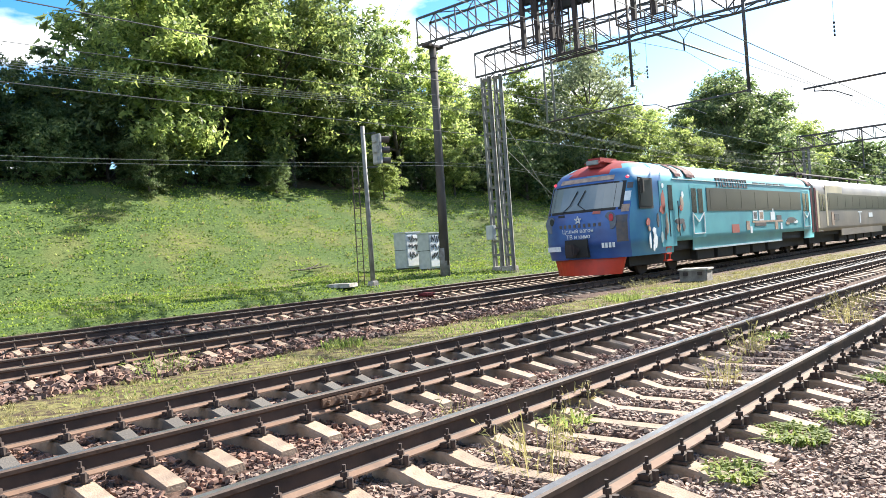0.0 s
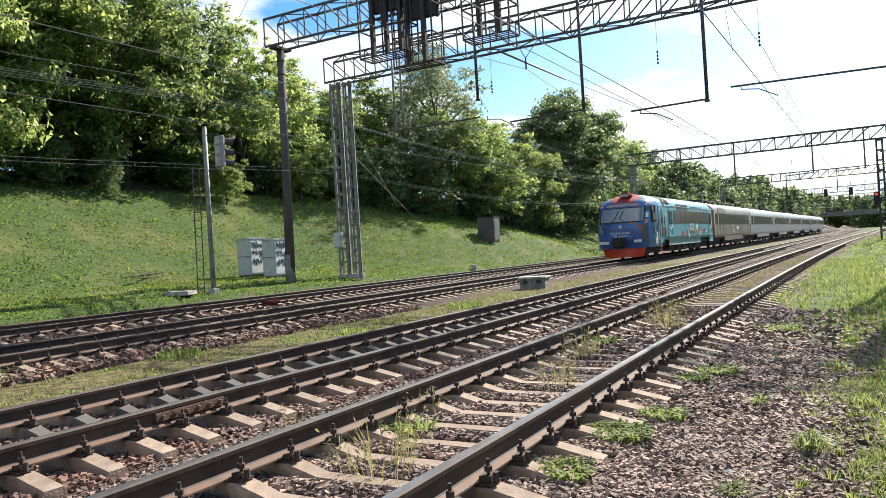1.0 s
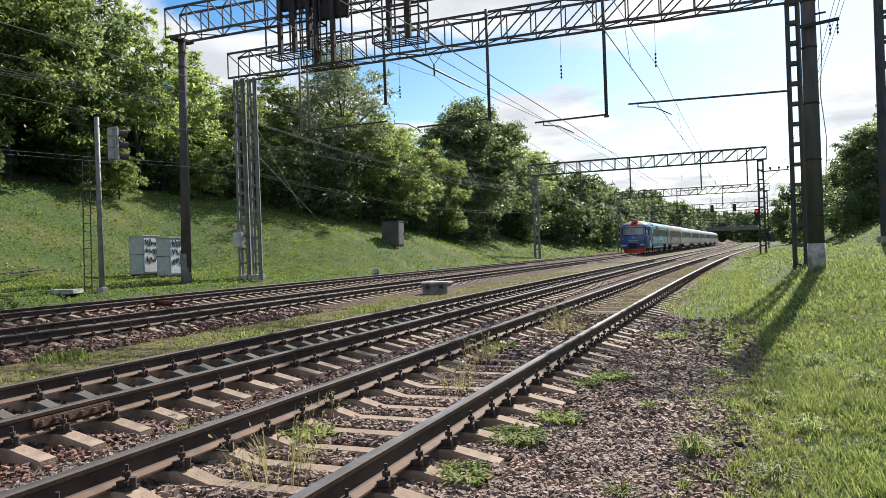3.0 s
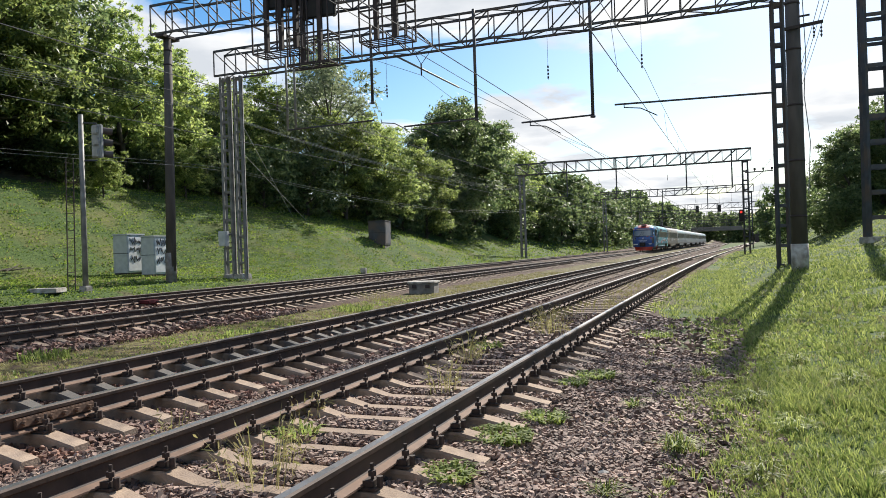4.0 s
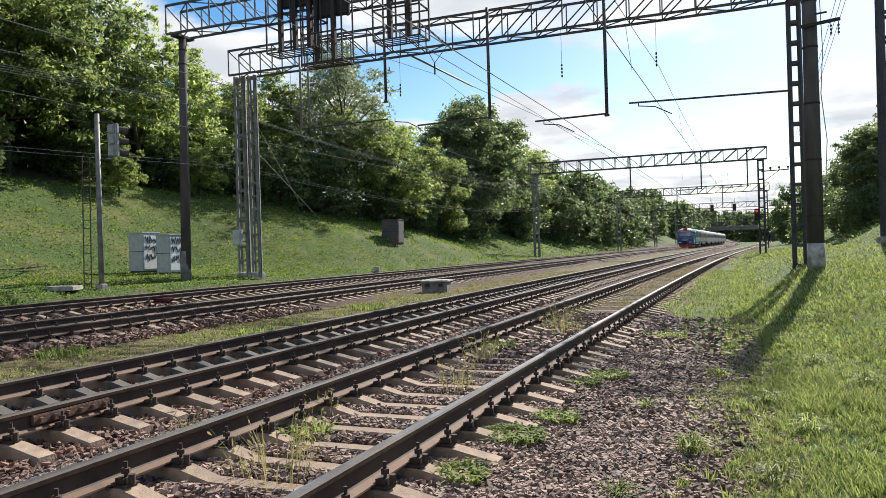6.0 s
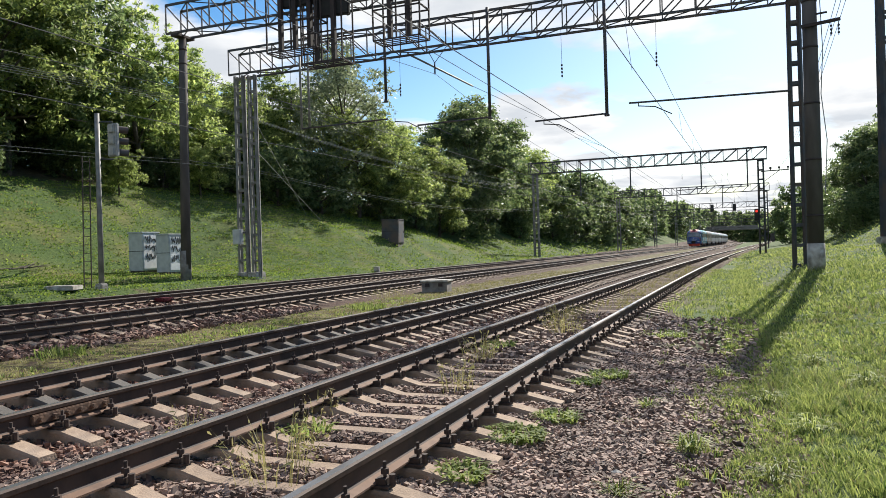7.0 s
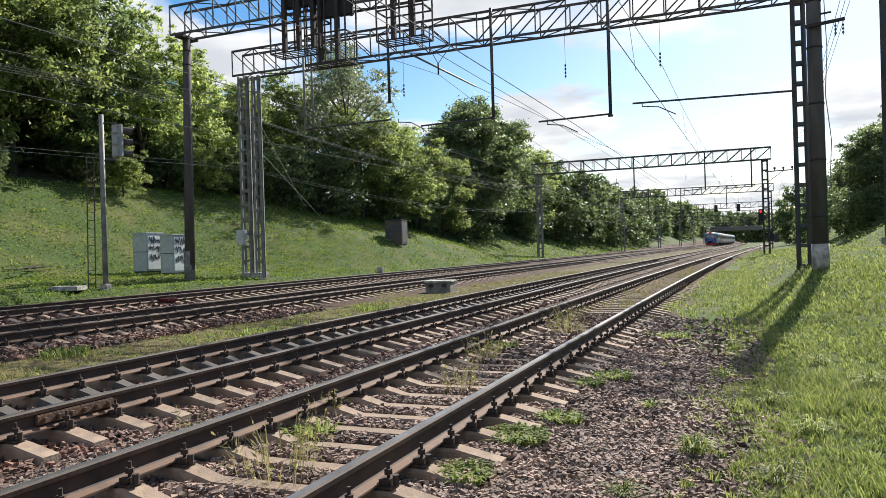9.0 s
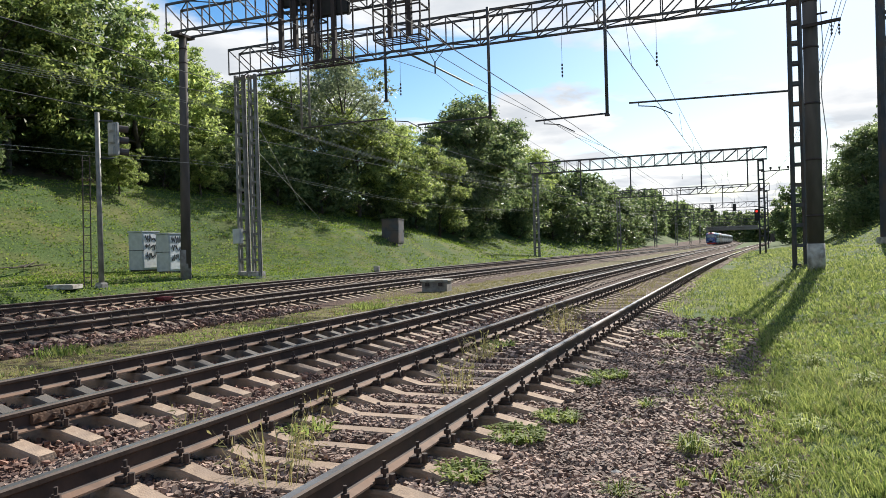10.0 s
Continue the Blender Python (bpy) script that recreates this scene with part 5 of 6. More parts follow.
def point_machine():
    x, y = -18.2, 19.1
    b = thing("track_device", "small rusty red device on the far track", "device", at=(x, y, -0.2), rz=0)
    bm = bmesh.new()
    box(bm, (0, 0, 0.05), (1.3, 0.5, 0.12), bevel=0.03)
    part("housing", bm, M_MAROON, b)
    bm = bmesh.new()
    tube(bm, (-0.8, 0.1, 0.05), (0.8, 0.1, 0.05), 0.03, 6)
    part("rod", bm, M_RUST, b)
    d = thing("cable_cover", "low pale concrete slab cover in the grass", "slab", at=(-21.7, 18.6, ground_z(-21.7, 18.6)), rz=20)
    bm = bmesh.new()
    box(bm, (0, 0, 0.08), (1.0, 0.7, 0.16), bevel=0.02)
    part("slab", bm, M_CONCL, d)
    e = thing("marker_stone", "small white marker block at the ballast edge", "marker", at=(-20.9, 40.5, ground_z(-20.9, 40.5)))
    bm = bmesh.new()
    box(bm, (0, 0, 0.15), (0.35, 0.25, 0.4), bevel=0.02)
    part("block", bm, M_CONCL, e)


point_machine()


def branch_pile():
    rb = random.Random(8)
    t = thing("branch_pile", "small heap of dry dead branches on the grass bank", "branches", at=(-27.0, 21.3, ground_z(-27.0, 21.3)))
    for k in range(9):
        bm = bmesh.new()
        a = rb.uniform(-0.5, 0.5)
        x, y = rb.uniform(-0.4, 0.4), rb.uniform(-0.5, 0.5)
        L = rb.uniform(0.4, 0.9)
        tube(bm, (x - L * math.sin(a), y - L * math.cos(a), 0.05), (x + L * math.sin(a), y + L * math.cos(a), rb.uniform(0.08, 0.3)), 0.025, 5, 0.01)
        part("branch", bm, M_BARK, t)


branch_pile()


def mast_box():
    b = thing("mast_cabinet", "small grey box strapped to the lattice mast", "box", at=(-22.12, 28.7, 2.1))
    bm = bmesh.new()
    box(bm, (0, 0, 0), (0.42, 0.3, 0.7), bevel=0.02)
    part("case", bm, M_GREYBOX, b)
    for z in (-0.2, 0.2):
        bm = bmesh.new()
        box(bm, (0.25, 0.1, z), (0.3, 0.04, 0.04))
        part("strap", bm, M_STEEL, b)


mast_box()


def signal_cage(x0, x1, z0, n, label):
    """Maintenance cage with signal heads, hung on the near gantry."""
    y0, y1 = 23.9, 24.75
    c = thing("signal_cage", label, "signal", "gantry signals")
    def one(name, a, b, w=0.05):
        bm = bmesh.new()
        bar(bm, a, b, w)
        part(name, bm, M_RUST, c)

    for x in (x0, (x0 + x1) / 2, x1):
        for y in (y0, y1):
            one("cage_post", (x, y, z0), (x, y, z0 + 3.3))
    for z in (z0, z0 + 1.1):
        for y in (y0, y1):
            one("cage_rail", (x0, y, z), (x1, y, z))
        for x in (x0, x1):
            one("cage_rail", (x, y0, z), (x, y1, z))
    bm = bmesh.new()
    for k in range(5):
        bar(bm, (x0, y0 + (y1 - y0) * k / 4, z0), (x1, y0 + (y1 - y0) * k / 4, z0), 0.03, 0.03)
    part("floor_grating", bm, M_RUST, c)
    for k in range(n):
        x = x0 + (x1 - x0) * (k + 0.7) / (n + 0.4)
        bm = bmesh.new()
        bar(bm, (x, y0 + 0.3, z0 + 0.1), (x, y0 + 0.3, z0 + 3.4), 0.16)
        part("post", bm, M_RUST, c)
        bm = bmesh.new()
        box(bm, (x + 0.25, y0 + 0.55, z0 + 2.55), (0.62, 0.2, 1.5), bevel=0.05)
        h = part("signal_head", bm, M_DARK, c)
        for q in range(3):
            bm = bmesh.new()
            tube(bm, (x + 0.25, y0 + 0.6, z0 + 2.05 + 0.48 * q), (x + 0.25, y0 + 1.0, z0 + 2.03 + 0.48 * q), 0.13, 10, caps=False)
            part("hood", bm, M_DARK, h)
    return c


signal_cage(-16.8, -14.6, 8.98, 3, "dark steel signal cage hanging from the gantry")
signal_cage(-15.25, -13.5, 8.38, 2, "lower dark steel signal cage beside the first")
signal_cage(-12.2, -10.35, 8.85, 2, "dark steel signal cage with lamp backs on the gantry")


def side_mast():
    x, y = 6.15, 36.4
    m = thing("lattice_mast", "grey steel lattice mast standing in the grass", "mast")
    bm = bmesh.new()
    lattice_leg(bm, x, y, ground_z(x, y) - 0.3, 13.0, 1.0, 0.9, 1.05, 0.17, 0.17)
    part("lattice", bm, M_STEEL, m)
    bm = bmesh.new()
    box(bm, (x, y, ground_z(x, y) - 0.05), (1.5, 1.3, 0.3), bevel=0.04)
    part("footing", bm, M_CONCL, m)


side_mast()


def far_signals():
    for x, y, z, lit in ((1.35, 80.4, 3.75, True), (-1.6, 184, 8.9, False), (-6.5, 184, 8.9, False)):
        s = thing("railway_signal", "red lit signal on the mast" if lit else "dark signal hanging under a distant gantry", "signal", "distant signals")
        bm = bmesh.new()
        box(bm, (x, y, z), (0.42, 0.25, 1.2) if lit else (0.75, 0.3, 1.7), bevel=0.05)
        h = part("signal_head", bm, M_DARK, s)
        for q in (-0.35, 0.0, 0.35):
            bm = bmesh.new()
            disc(bm, (x, y - 0.17, z + q), 0.12, thick=0.05)
            part("lamp", bm, M_SIGRED if lit and q == 0.35 else M_DARK, h)
        bm = bmesh.new()
        bar(bm, (x, y + 0.1, z + (1.0 if not lit else 0)), (x + (0.9 if lit else 0), y + 0.2, z + (2.0 if not lit else 0)), 0.08)
        part("bracket", bm, M_STEEL, s)


far_signals()


def overpass():
    o = thing("road_overpass", "grey concrete road bridge over the distant tracks", "bridge")
    y = 470
    bm = bmesh.new()
    box(bm, (-10, y, 8.0), (120, 12, 1.5), bevel=0.1)
    part("deck", bm, M_CONCM, o)
    bm = bmesh.new()
    box(bm, (-10, y - 6.1, 9.2), (120, 0.25, 1.1))
    part("parapet", bm, M_CONCM, o)
    for x in (-26, 16):
        bm = bmesh.new()
        box(bm, (x, y, 3.0), (2.2, 11, 9.0), bevel=0.1)
        part("pier", bm, M_CONC, o)
    b = thing("apartment_block", "distant grey apartment block beyond the bridge", "building")
    bm = bmesh.new()
    box(bm, (-2.5, 760, 9), (13, 12, 24))
    box(bm, (-8.5, 762, 8), (24, 10, 16))
    part("wall", bm, M_STEEL, b)
    for r in range(5):
        for q in range(5):
            bm = bmesh.new()
            box(bm, (-7.2 + 2.4 * q, 753.9, 8 + 2.7 * r), (1.3, 0.3, 1.5))
            part("window", bm, M_GLASS, b)


overpass()


# ---- overhead wires ----
def strand(pts, r):
    """A wire through points, each span a shallow curve given as (x, y, z, sag of the span after it)."""
    bm = bmesh.new()
    for (xa, ya, za, sag), (xb, yb, zb, _) in zip(pts[:-1], pts[1:]):
        n = 10
        for k in range(n):
            f0, f1 = k / n, (k + 1) / n
            a = (xa + (xb - xa) * f0, ya + (yb - ya) * f0, za + (zb - za) * f0 - 4 * sag * f0 * (1 - f0))
            b = (xa + (xb - xa) * f1, ya + (yb - ya) * f1, za + (zb - za) * f1 - 4 * sag * f1 * (1 - f1))
            tube(bm, a, b, r, 5, caps=False)
    return bm


SUPPORTS = [-27, 28.5, 81, 131, 185, 235, 285, 335, 385]
for i in range(4):
    w = thing("overhead_line", "contact wire and messenger cable above a track", "wire", "overhead lines")
    zig = [0.3 if k % 2 else -0.3 for k in range(len(SUPPORTS))]
    off, zm, sg = (0.0, 7.75, 0.9) if i in (0, 3) else ((-1.25, 6.55, 0.05) if i == 1 else (1.5, 8.55, 1.3))
    bm = strand([(track_x(i, y) + off + zg * 0.3, y, zm, sg) for y, zg in zip(SUPPORTS, zig)], 0.0095)
    part("messenger_wire", bm, M_WIRE, w)
    bm = strand([(track_x(i, y) + zg, y, 5.95, 0.03) for y, zg in zip(SUPPORTS, zig)], 0.012)
    part("contact_wire", bm, M_WIRE, w)
    bm = bmesh.new()
    for (ya, za), (yb, zb) in zip(zip(SUPPORTS[:4], zig), zip(SUPPORTS[1:5], zig[1:])):
        for k in range(1, 7 if i != 1 else 2):
            f = k / 7
            y = ya + (yb - ya) * f
            xm = track_x(i, y)
            tube(bm, (xm + off + (za + (zb - za) * f) * 0.3, y, zm - 4 * sg * f * (1 - f)), (xm + za + (zb - za) * f, y, 5.95), 0.006, 4, caps=False)
    tagged(part("droppers", bm, M_WIRE, w), kind="stuff")
    for y in SUPPORTS[1:4]:
        bm = bmesh.new()
        for k in range(4):
            tube(bm, (track_x(i, y), y - 0.1, 7.8 + 0.14 * k), (track_x(i, y), y - 0.1, 7.88 + 0.14 * k), 0.034, 8)
        tube(bm, (track_x(i, y), y - 0.1, 7.75), (track_x(i, y), y - 0.1, 9.7), 0.007, 5)
        part("insulator", bm, M_RUST, w)



def anchor_wire():
    w = thing("anchor_wire", "anchor wire with a long grey insulator leading off the gantry", "wire")
    bm = bmesh.new()
    tube(bm, (-13.31, 29.3, 9.79), (-12.73, 36, 9.62), 0.045, 8)
    part("insulator_rod", bm, M_GALV, w)
    bm = bmesh.new()
    tube(bm, (-12.73, 36, 9.62), (-9.0, 81, 9.2), 0.014, 5)
    part("conductor", bm, M_WIRE, w)
    h = thing("wire_hanger", "forked hanger carrying a messenger cable under the gantry", "hanger")
    for x in (-12.15, -11.13):
        bm = bmesh.new()
        tube(bm, (x, 28.6, 9.76), (-11.72, 28.5, 9.02), 0.016, 5)
        part("fork_wire", bm, M_WIRE, h)
    bm = bmesh.new()
    tube(bm, (-11.72, 28.5, 9.04), (-11.72, 28.5, 8.55), 0.035, 8)
    part("insulator", bm, M_RUST, h)


anchor_wire()
for k, (dx, z) in enumerate(((-0.5, 8.1), (-0.3, 7.98), (0.3, 7.75), (0.5, 7.62))):
    w = thing("feeder_wire", "pale feeder wire strung along the poles", "wire", "feeder wires")
    bm = strand([(-21.8 + dx, -27, z, 0.75), (-21.7 + dx, 25, z, 0.0), (-21.6 + dx, 29, z - 0.1, 0.85), (-21.0 + dx, 81, z, 0.7), (-20.2 + dx, 131, z, 0.7), (-19.5 + dx, 185, z, 0.7)], 0.0062)
    part("conductor", bm, M_WIREL, w)
for k, (dx, z) in enumerate(((-0.15, 5.35), (0.1, 5.18))):
    w = thing("feeder_wire", "low pale cable strung along the poles", "wire", "feeder wires")
    bm = strand([(-21.9 + dx, -27, z, 0.7), (-21.75 + dx, 25, z, 0.0), (-21.7 + dx, 29, z + 0.05, 0.9), (-21.0 + dx, 81, z + 0.2, 0.7), (-20.2 + dx, 131, z, 0.7), (-19.5 + dx, 185, z, 0.7)], 0.0062)
    part("conductor", bm, M_WIREL, w)
for k in range(3):
    w = thing("feeder_wire", "dark power wire strung along the roadside masts", "wire", "feeder wires")
    bm = strand([(3.2 + 0.25 * k, -27, 9.9 + 0.3 * k, 0.8), (3.2 + 0.25 * k, 25, 9.9 + 0.3 * k, 1.0), (3.6 + 0.25 * k, 81, 8.4 + 0.3 * k, 0.8), (4.6 + 0.25 * k, 131, 8.6 + 0.3 * k, 0.8), (8 + 0.25 * k, 235, 8.6, 0.8)], 0.011)
    part("conductor", bm, M_WIRE, w)


# ---- weeds ----
def weed(x, y, n, h, spread, material, label, leafy, seed):
    rng = np.random.default_rng(seed)
    t = thing("weed", label, "plant", "weeds in the ballast", at=(x, y, ground_z(x, y)))
    vs, fs = [], []
    if material is M_WEED and leafy:
        n, h = n * 3, h * 0.8
    tuft = material is M_GRASS
    if tuft:
        n = n * 2
    for k in range(n):
        a, r = rng.random() * 6.28, spread * (rng.random() ** 1.6 * 0.6 if tuft else math.sqrt(rng.random()))
        b = np.array((math.cos(a) * r, math.sin(a) * r, 0))
        a += rng.normal() * (1.2 if leafy else 0.3)
        lean = np.array((math.cos(a), math.sin(a), 0)) * (min(spread, 0.12) if leafy else spread * 0.6) * (0.4 + rng.random())
        hh = h * (0.5 + 0.6 * rng.random())
        if tuft:
            lean, hh = lean * 1.25, hh * (0.35 + 0.5 * rng.random())
        side = np.array((-math.sin(a), math.cos(a), 0)) * (0.0032 if tuft else 0.008 if leafy else 0.0028)
        p1, p2 = b + lean * 0.35 + np.array((0, 0, hh * 0.6)), b + lean + np.array((0, 0, hh * (0.55 if leafy else 1.0)))
        i = len(vs)
        vs += [tuple(b - side), tuple(b + side), tuple(p1 - side * 1.3), tuple(p1 + side * 1.3), tuple(p2)]
        fs += [(i, i + 1, i + 3, i + 2), (i + 2, i + 3, i + 4)]
        if not leafy:
            for q in range(4):
                f = 0.35 + 0.16 * q
                c = b + (p2 - b) * f
                d = rng.normal(size=3) * 0.022
                e = rng.normal(size=3) * 0.006
                i = len(vs)
                vs += [tuple(c), tuple(c + d + e), tuple(c + d * 1.5), tuple(c + d - e)]
                fs += [(i, i + 1, i + 2, i + 3)]
    ob = new("foliage", cloud_mesh("foliage", vs, fs, material))
    ob.parent = t


WEEDS = [(-1.75, 5.66, 90, 0.14, 0.26, M_WEED, 1), (-1.57, 6.41, 60, 0.16, 0.18, M_WEED, 1), (-0.40, 5.89, 70, 0.34, 0.20, M_GRASS, 1), (-0.77, 4.74, 40, 0.22, 0.16, M_GRASS, 1),
         (-1.79, 4.6, 45, 0.15, 0.18, M_WEED, 1), (-2.95, 4.15, 26, 0.42, 0.26, M_DRY, 0), (-3.1, 4.45, 22, 0.40, 0.25, M_DRY, 0), (-3.45, 5.3, 26, 0.2, 0.22, M_WEED, 1), (-2.85, 7.3, 26, 0.36, 0.18, M_DRY, 0),
         (-1.5, 8.7, 60, 0.16, 0.22, M_WEED, 1), (-1.65, 8.1, 40, 0.14, 0.16, M_WEED, 1), (-4.05, 4.6, 16, 0.38, 0.12, M_DRY, 0), (-3.5, 10.6, 60, 0.2, 0.3, M_WEED, 1), (-3.7, 5.9, 26, 0.3, 0.15, M_DRY, 0),
         (-3.3, 9.4, 36, 0.4, 0.25, M_DRY, 0), (-2.9, 12.5, 50, 0.4, 0.3, M_DRY, 0), (-3.4, 14.5, 60, 0.42, 0.35, M_DRY, 0), (-1.0, 11.5, 40, 0.2, 0.3, M_GRASS, 1), (-0.9, 7.4, 30, 0.22, 0.12, M_GRASS, 1),
         (-1.3, 12.9, 70, 0.2, 0.4, M_WEED, 1), (-9.2, 12.5, 50, 0.3, 0.4, M_WEED, 1), (-10.6, 9.0, 50, 0.3, 0.4, M_WEED, 1), (-11.3, 5.8, 60, 0.42, 0.4, M_WEED, 0), (-9.6, 18, 60, 0.35, 0.5, M_WEED, 1), (-10.9, 22, 80, 0.4, 0.6, M_DRY, 0)]
for k, (x, y, n, hh, sp, m, leafy) in enumerate(WEEDS):
    weed(x, y, n, hh, sp, m, "low green weed growing in the ballast" if leafy else "thin dry stalks growing between the rails", leafy, 100 + k)


TUFTS = [(0.15, 5.3), (0.95, 5.0), (1.3, 5.9), (0.45, 6.6), (1.75, 6.8), (0.2, 7.8), (1.1, 8.3), (2.3, 8.9), (0.75, 9.8), (-0.3, 9.3), (1.9, 10.8), (2.9, 11.5), (0.5, 12.2), (3.6, 13.0)]
for k, (x, y) in enumerate(TUFTS):
    weed(x, y, 50, 0.32, 0.22, M_GRASS, "tall tuft of bright grass on the verge", 1, 300 + k)


def pale_stone(x, y, sx, sy, sz, seed):
    rp = random.Random(seed)
    t = thing("stone", "single pale stone lying on the ballast shoulder", "stone", at=(x, y, ground_z(x, y) + sz * 0.3))
    bm = bmesh.new()
    bmesh.ops.create_icosphere(bm, subdivisions=1, radius=1.0)
    for v in bm.verts:
        v.co = Vector((v.co.x * sx, v.co.y * sy, v.co.z * sz)) * rp.uniform(0.78, 1.1)
    part("rock", bm, M_CONCL, t)


pale_stone(-0.86, 5.19, 0.055, 0.04, 0.035, 1)
pale_stone(-0.2, 5.25, 0.045, 0.035, 0.02, 2)


# ---- sleepers, fastenings, stones, grass ----
def sleeper_ys(i, y1):
    y, pitch = ((1.03, 0.500), (1.16, 0.505), (1.10, 0.505), (1.30, 0.505))[i]
    y -= 5 * pitch
    while y < y1:
        yield y
        y += pitch


for ti, tr in enumerate(tracks):
    rs = random.Random(40 + ti)
    count = 0
    far_v, far_f, fas_v, fas_f = [], [], [], []
    fv = [tuple(v.co) for v in FAST_ME.vertices]
    ff = [tuple(p.vertices) for p in FAST_ME.polygons]
    for y in sleeper_ys(ti, 330):
        m = pose(track_x(ti, y), y + rs.uniform(-0.012, 0.012), -0.205 + TRACKS[ti][3] + rs.uniform(-0.006, 0.006), rs.uniform(-1, 1), rs.uniform(-0.3, 0.3), -track_heading(ti, y) + rs.uniform(-0.7, 0.7))
        near = y < (34 if ti < 2 else 24)
        if count < 298:
            s = new("sleeper", OILY_ME if ti else SLEEPER_ME)
            s.parent = tr
            s.matrix_basis = m
            count += 1
        else:
            b = len(far_v)
            far_v += [tuple(m @ Vector((sx * 1.35, sy * 0.1, sz))) for sz in (-0.1, 0.0) for sy in (-1, 1) for sx in (-1, 1)]
            far_f += [(b + 4, b + 5, b + 7, b + 6), (b, b + 1, b + 5, b + 4), (b + 1, b + 3, b + 7, b + 5), (b, b + 4, b + 6, b + 2)]
        for sx in (-1, 1):
            off = pose(sx * GAUGE / 2, 0, 0.003)
            if near and count < 298:
                f = new("fastening", FAST_ME)
                f.parent = s
                f.matrix_basis = off
            elif y < 62:
                b = len(fas_v)
                fas_v += [tuple(m @ off @ Vector(v)) for v in fv]
                fas_f += [tuple(b + q for q in p) for p in ff]
    if far_v:
        o = new("far_sleepers", cloud_mesh("far_sleepers", far_v, far_f, M_SLEEPER))
        o.parent = tr
        tagged(o, kind="stuff")
    o = new("far_fastenings", cloud_mesh("far_fastenings", fas_v, fas_f, M_FAST))
    o.parent = tr
    tagged(o, kind="stuff")


def fishplate(ti, side, y):
    x = track_x(ti, y) + (GAUGE / 2 if side else -GAUGE / 2)
    bm = bmesh.new()
    for s in (-1, 1):
        box(bm, (x + 0.030 * s, y, -0.095), (0.035, 0.82, 0.085), bevel=0.008)
        for k in range(6):
            dy = -0.34 + 0.136 * k
            tube(bm, (x + 0.045 * s, y + dy, -0.095), (x + 0.085 * s, y + dy, -0.095), 0.022, 6)
    part("fishplate", bm, M_FISH, tracks[ti], "rusty brown rail joint plate")


M_FISH = mat("fishplate_rust", (0.15, 0.085, 0.052), (0.09, 0.052, 0.035), rough=0.85, scale=9, bump=0.3)
fishplate(1, 1, 4.85)


def near_sleeper(x, y):
    for ti in (0, 1, 2, 3):
        if abs(x - track_x(ti, y)) < 1.38:
            y0, pitch = ((1.03, 0.500), (1.16, 0.505), (1.10, 0.505), (1.30, 0.505))[ti]
            d = (y - y0) % pitch
            return min(d, pitch - d) < 0.115
    return False


CUBE = np.array([(x, y, z) for z in (-1, 1) for y in (-1, 1) for x in (-1, 1)], float) * 0.62
CUBEF = ((4, 5, 7, 6), (0, 1, 5, 4), (2, 6, 7, 3), (0, 4, 6, 2), (1, 3, 7, 5))


def stones(areas, material, label):
    rng = np.random.default_rng(3)
    vs, fs = [], []
    for x0, x1, y0, y1, dens, size in areas:
        n = int((x1 - x0) * (y1 - y0) * dens)
        P = rng.random((n, 2))
        for k in range(n):
            x, y = x0 + (x1 - x0) * P[k, 0], y0 + (y1 - y0) * P[k, 1]
            if near_sleeper(x, y) or (x > -0.25 + 0.2 * math.sin(y * 0.9) - 0.17 * max(0, y - 9) and rng.random() < 0.75):
                continue
            s = size * (0.55 + 0.8 * rng.random())
            q = CUBE * s * np.array((1.3, 1.0, 0.8)) * (0.7 + 0.5 * rng.random((8, 1)))
            q += rng.normal(size=(8, 3)) * s * 0.16
            a = rng.random() * 6.28
            c, sn = math.cos(a), math.sin(a)
            tilt = rng.normal() * 0.35
            q = np.stack((q[:, 0] * c - q[:, 1] * sn, q[:, 0] * sn + q[:, 1] * c, q[:, 2] + tilt * q[:, 0]), 1)
            q += (x, y, ground_z(x, y) + s * (0.05 + 1.0 * rng.random()))
            b = len(vs)
            vs += q.tolist()
            fs += [tuple(b + i for i in f) for f in CUBEF]
    o = new("ballast_stones", cloud_mesh("ballast_stones", vs, fs, material))
    tagged(o, label, "stones", kind="stuff")


M_STONE_GREY = mat("weathered_ballast", (0.30, 0.21, 0.165), (0.13, 0.083, 0.064), rough=0.85, scale=3, col3=(0.25, 0.18, 0.145), s3=0.9, rand=0.65)
stones([(-2.2, 0.4, 3.2, 6.5, 3000, 0.018), (-2.2, 0.3, 6.5, 11.0, 1700, 0.0215), (-5.0, -2.2, 3.0, 9.0, 1500, 0.0205), (-5.0, 0.2, 11.0, 16.0, 300, 0.036), (-5, -2.2, 9, 11, 450, 0.034)],
       M_STONE_GREY, "loose grey brown crushed stones on the siding and its shoulder")
stones([(-8.2, -5.0, 2.2, 11.0, 1000, 0.025), (-8.2, -5.0, 11, 22, 150, 0.045), (-16.4, -11.0, 2.5, 18, 130, 0.048), (-20.4, -16.4, 4, 20, 60, 0.055)],
       M_STONE, "loose reddish brown crushed ballast stones")


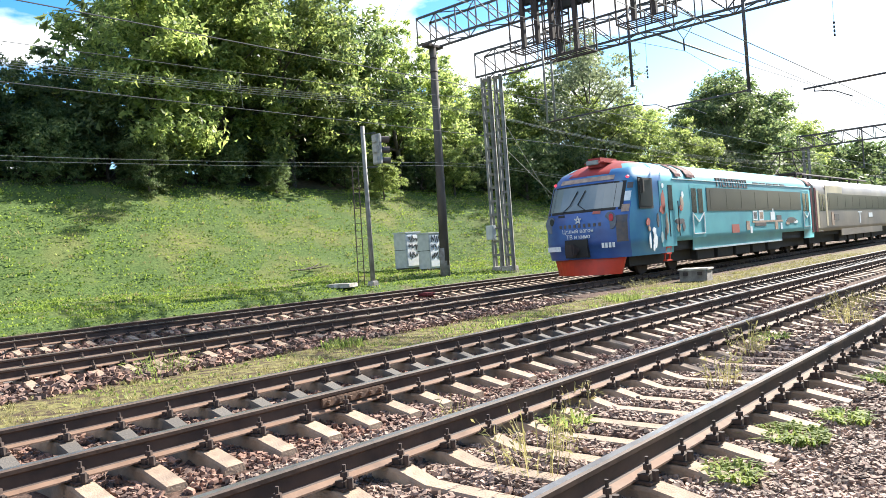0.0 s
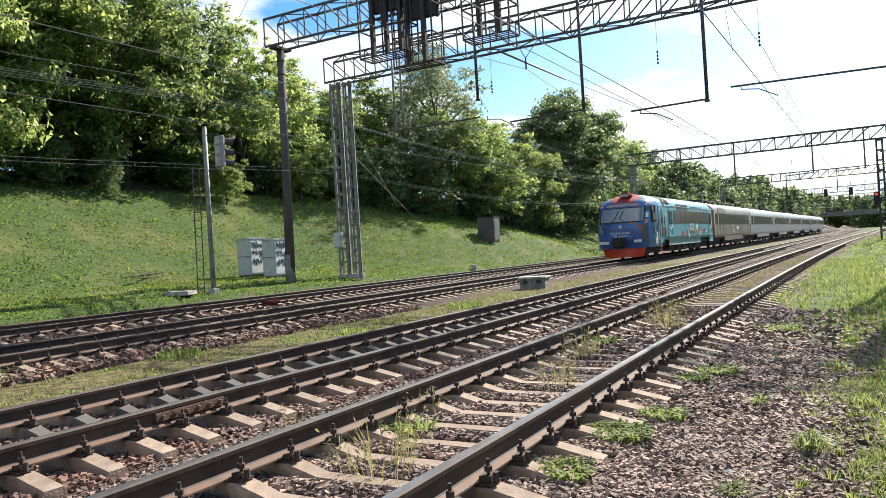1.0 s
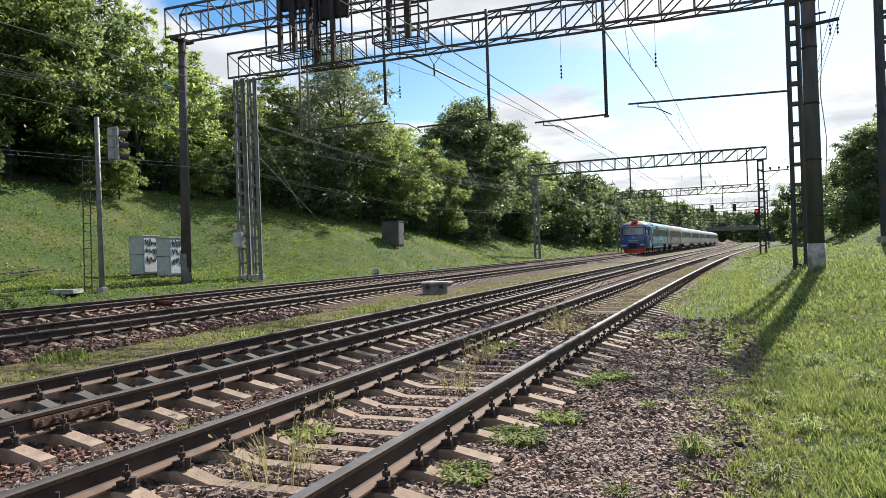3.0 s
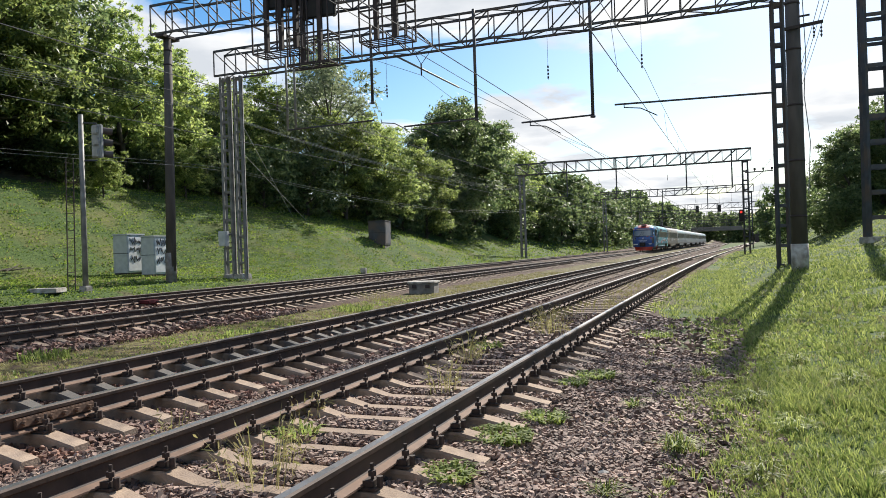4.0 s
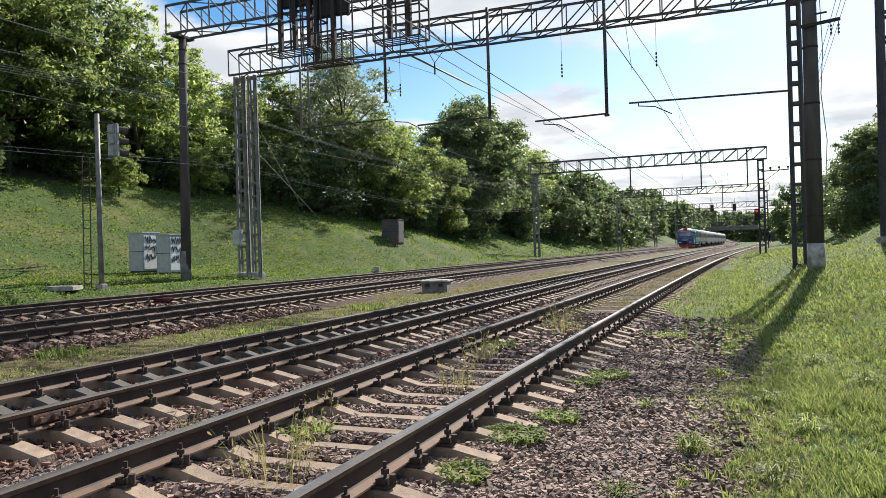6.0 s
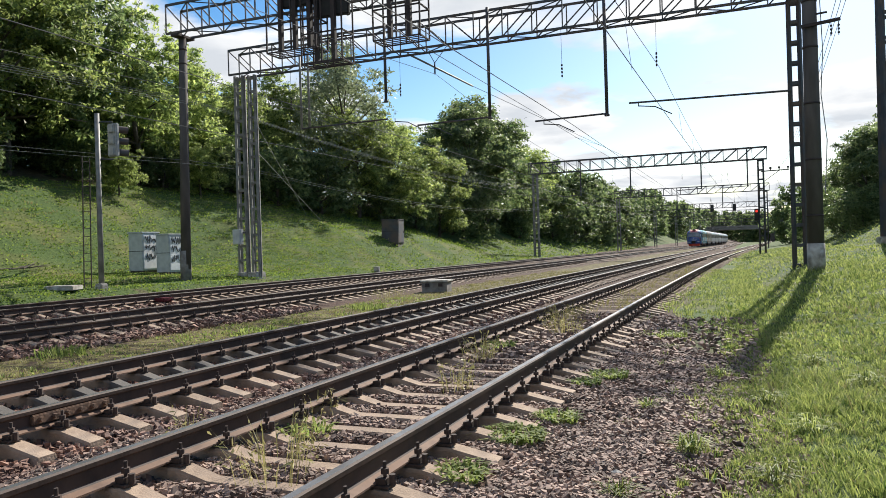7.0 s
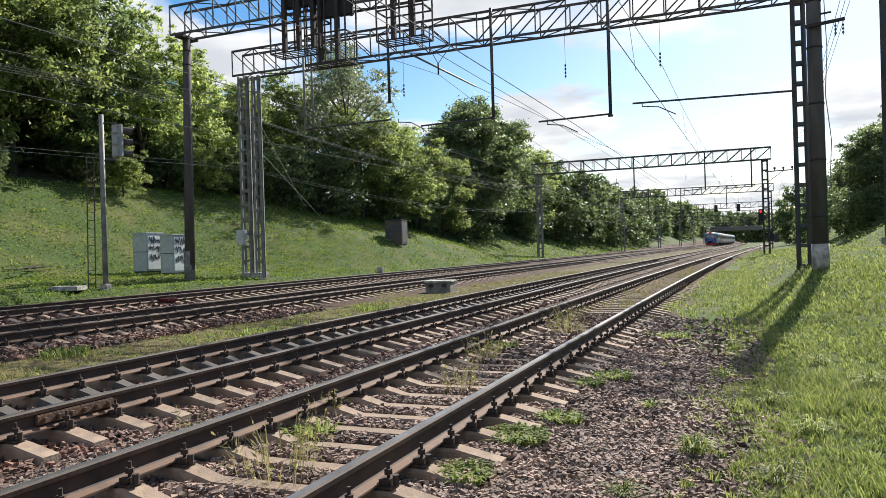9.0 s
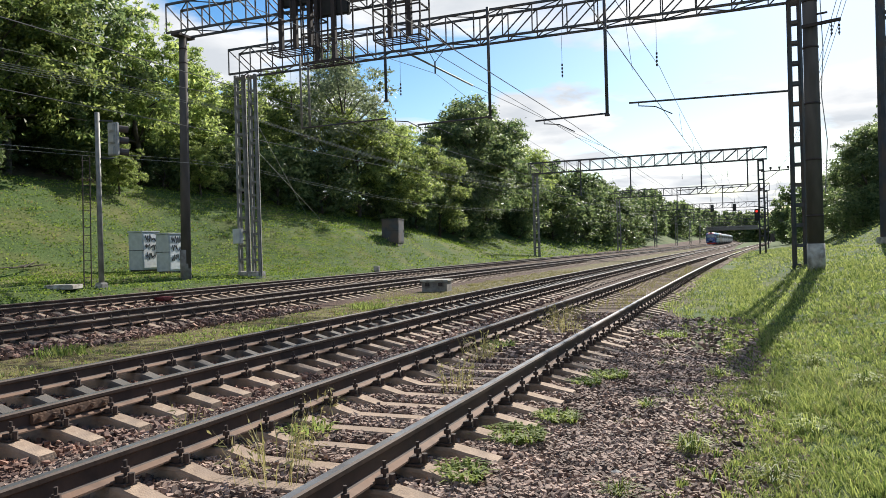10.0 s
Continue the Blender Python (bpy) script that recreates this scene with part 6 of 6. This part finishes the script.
def blades(name, areas, material, label):
    rng = np.random.default_rng(len(name) * 7 + 1)
    vs, fs = [], []
    for x0, x1, y0, y1, dens, hgt, wid, clump in areas:
        n = int((x1 - x0) * (y1 - y0) * dens)
        k = 0
        while k < n:
            cx, cy = x0 + (x1 - x0) * rng.random(), y0 + (y1 - y0) * rng.random()
            tall = 0.45 + 1.2 * max(0, 0.5 + noise.noise(Vector((cx * 0.9, cy * 0.9, 3)))) * rng.random() ** 2 + 0.25 * rng.random()
            if noise.noise(Vector((cx * 0.7, cy * 0.7, 9))) < -0.35 and rng.random() < 0.6:
                k += clump
                continue
            if -3 < cx < 1.3 and cx < -0.12 + 0.5 * noise.noise(Vector((cx * 0.5, cy * 0.55, 21))) - 0.17 * max(0, cy - 9) and rng.random() < 0.86 and cy < 17:
                k += clump
                continue
            z = ground_z(cx, cy)
            for q in range(clump):
                k += 1
                a = rng.random() * 6.283
                r = wid * 7 * rng.random() * (clump > 1)
                bx, by = cx + math.cos(a) * r, cy + math.sin(a) * r
                h = hgt * tall * (0.5 + 0.7 * rng.random())
                ln = h * (0.3 + 1.0 * rng.random())
                a2 = rng.random() * 6.283
                dx, dy = math.cos(a) * ln, math.sin(a) * ln
                sx, sy = math.cos(a2) * wid * 0.5, math.sin(a2) * wid * 0.5
                b = len(vs)
                vs += [(bx - sx, by - sy, z - 0.01), (bx + sx, by + sy, z - 0.01), (bx + dx * 0.4 - sx * 0.8, by + dy * 0.4 - sy * 0.8, z + h * 0.65), (bx + dx * 0.4 + sx * 0.8, by + dy * 0.4 + sy * 0.8, z + h * 0.65),
                       (bx + dx, by + dy, z + h * 0.92)]
                fs += [(b, b + 1, b + 3, b + 2), (b + 2, b + 3, b + 4)]
    o = new(name, cloud_mesh(name, vs, fs, material))
    tagged(o, label, "grass", kind="stuff")


blades("grass", [(-0.5, 3.0, 4.0, 9.0, 2700, 0.10, 0.007, 16), (-0.3, 5.5, 9.0, 15.0, 640, 0.09, 0.010, 14), (-0.3, 8.0, 15.0, 27.0, 190, 0.14, 0.02, 8), (-0.5, 12.0, 27.0, 50.0, 60, 0.10, 0.035, 6), (-1.2, 0.3, 5.0, 15.0, 120, 0.10, 0.009, 10),
                 (-1.9, 0.4, 14, 42, 170, 0.12, 0.018, 8), (-1.0, 14.0, 50, 110, 16, 0.11, 0.07, 5)],
       M_GRASS, "long bright green grass on the verge")
blades("bank_grass", [(-27, -20.6, 5, 45, 170, 0.062, 0.05, 6), (-36, -27, 6, 60, 85, 0.075, 0.07, 6), (-28, -20.8, 45, 90, 34, 0.14, 0.07, 6), (-28, -20.2, 90, 160, 9, 0.2, 0.12, 5)],
       M_TURF, "short green grass on the bank of the cutting")
blades("dry_grass", [(-11.2, -8.3, 3.0, 18.0, 190, 0.07, 0.012, 8), (-11.2, -8.3, 18.0, 45.0, 70, 0.09, 0.02, 8), (-3.9, -2.2, 13.0, 45.0, 60, 0.16, 0.016, 6), (0.2, 4.0, 5.0, 15.0, 60, 0.13, 0.009, 6), (-34, -22, 5, 50, 14, 0.11, 0.04, 5), (-16.3, -14.4, 6, 30, 14, 0.1, 0.02, 5)],
       M_DRY, "thin yellow green grass between the tracks")


blades("broadleaf_patches", [(0.3, 4.5, 4.5, 12.0, 420, 0.055, 0.030, 14), (0.0, 7.0, 12.0, 24.0, 110, 0.07, 0.045, 12), (-10.9, -8.5, 4.0, 24.0, 60, 0.06, 0.035, 10)],
       M_WEED, "low broad-leaved weeds scattered through the grass")


# ---- motion ----
def motions():
    for k, c in enumerate(cars):
        rows = []
        for j in range(0, 21):
            t = j * 0.5
            y = 22.15 + 23.93 * t + CAR * k
            xa, xb = track_x(2, y + 3), track_x(2, y + 19)
            rows.append((t, pose(xa - (xb - xa) / 16 * 3, y, -0.02, 0, 0, -math.degrees(math.atan2(xb - xa, 16)))))
        walk(c, rows)


motions()
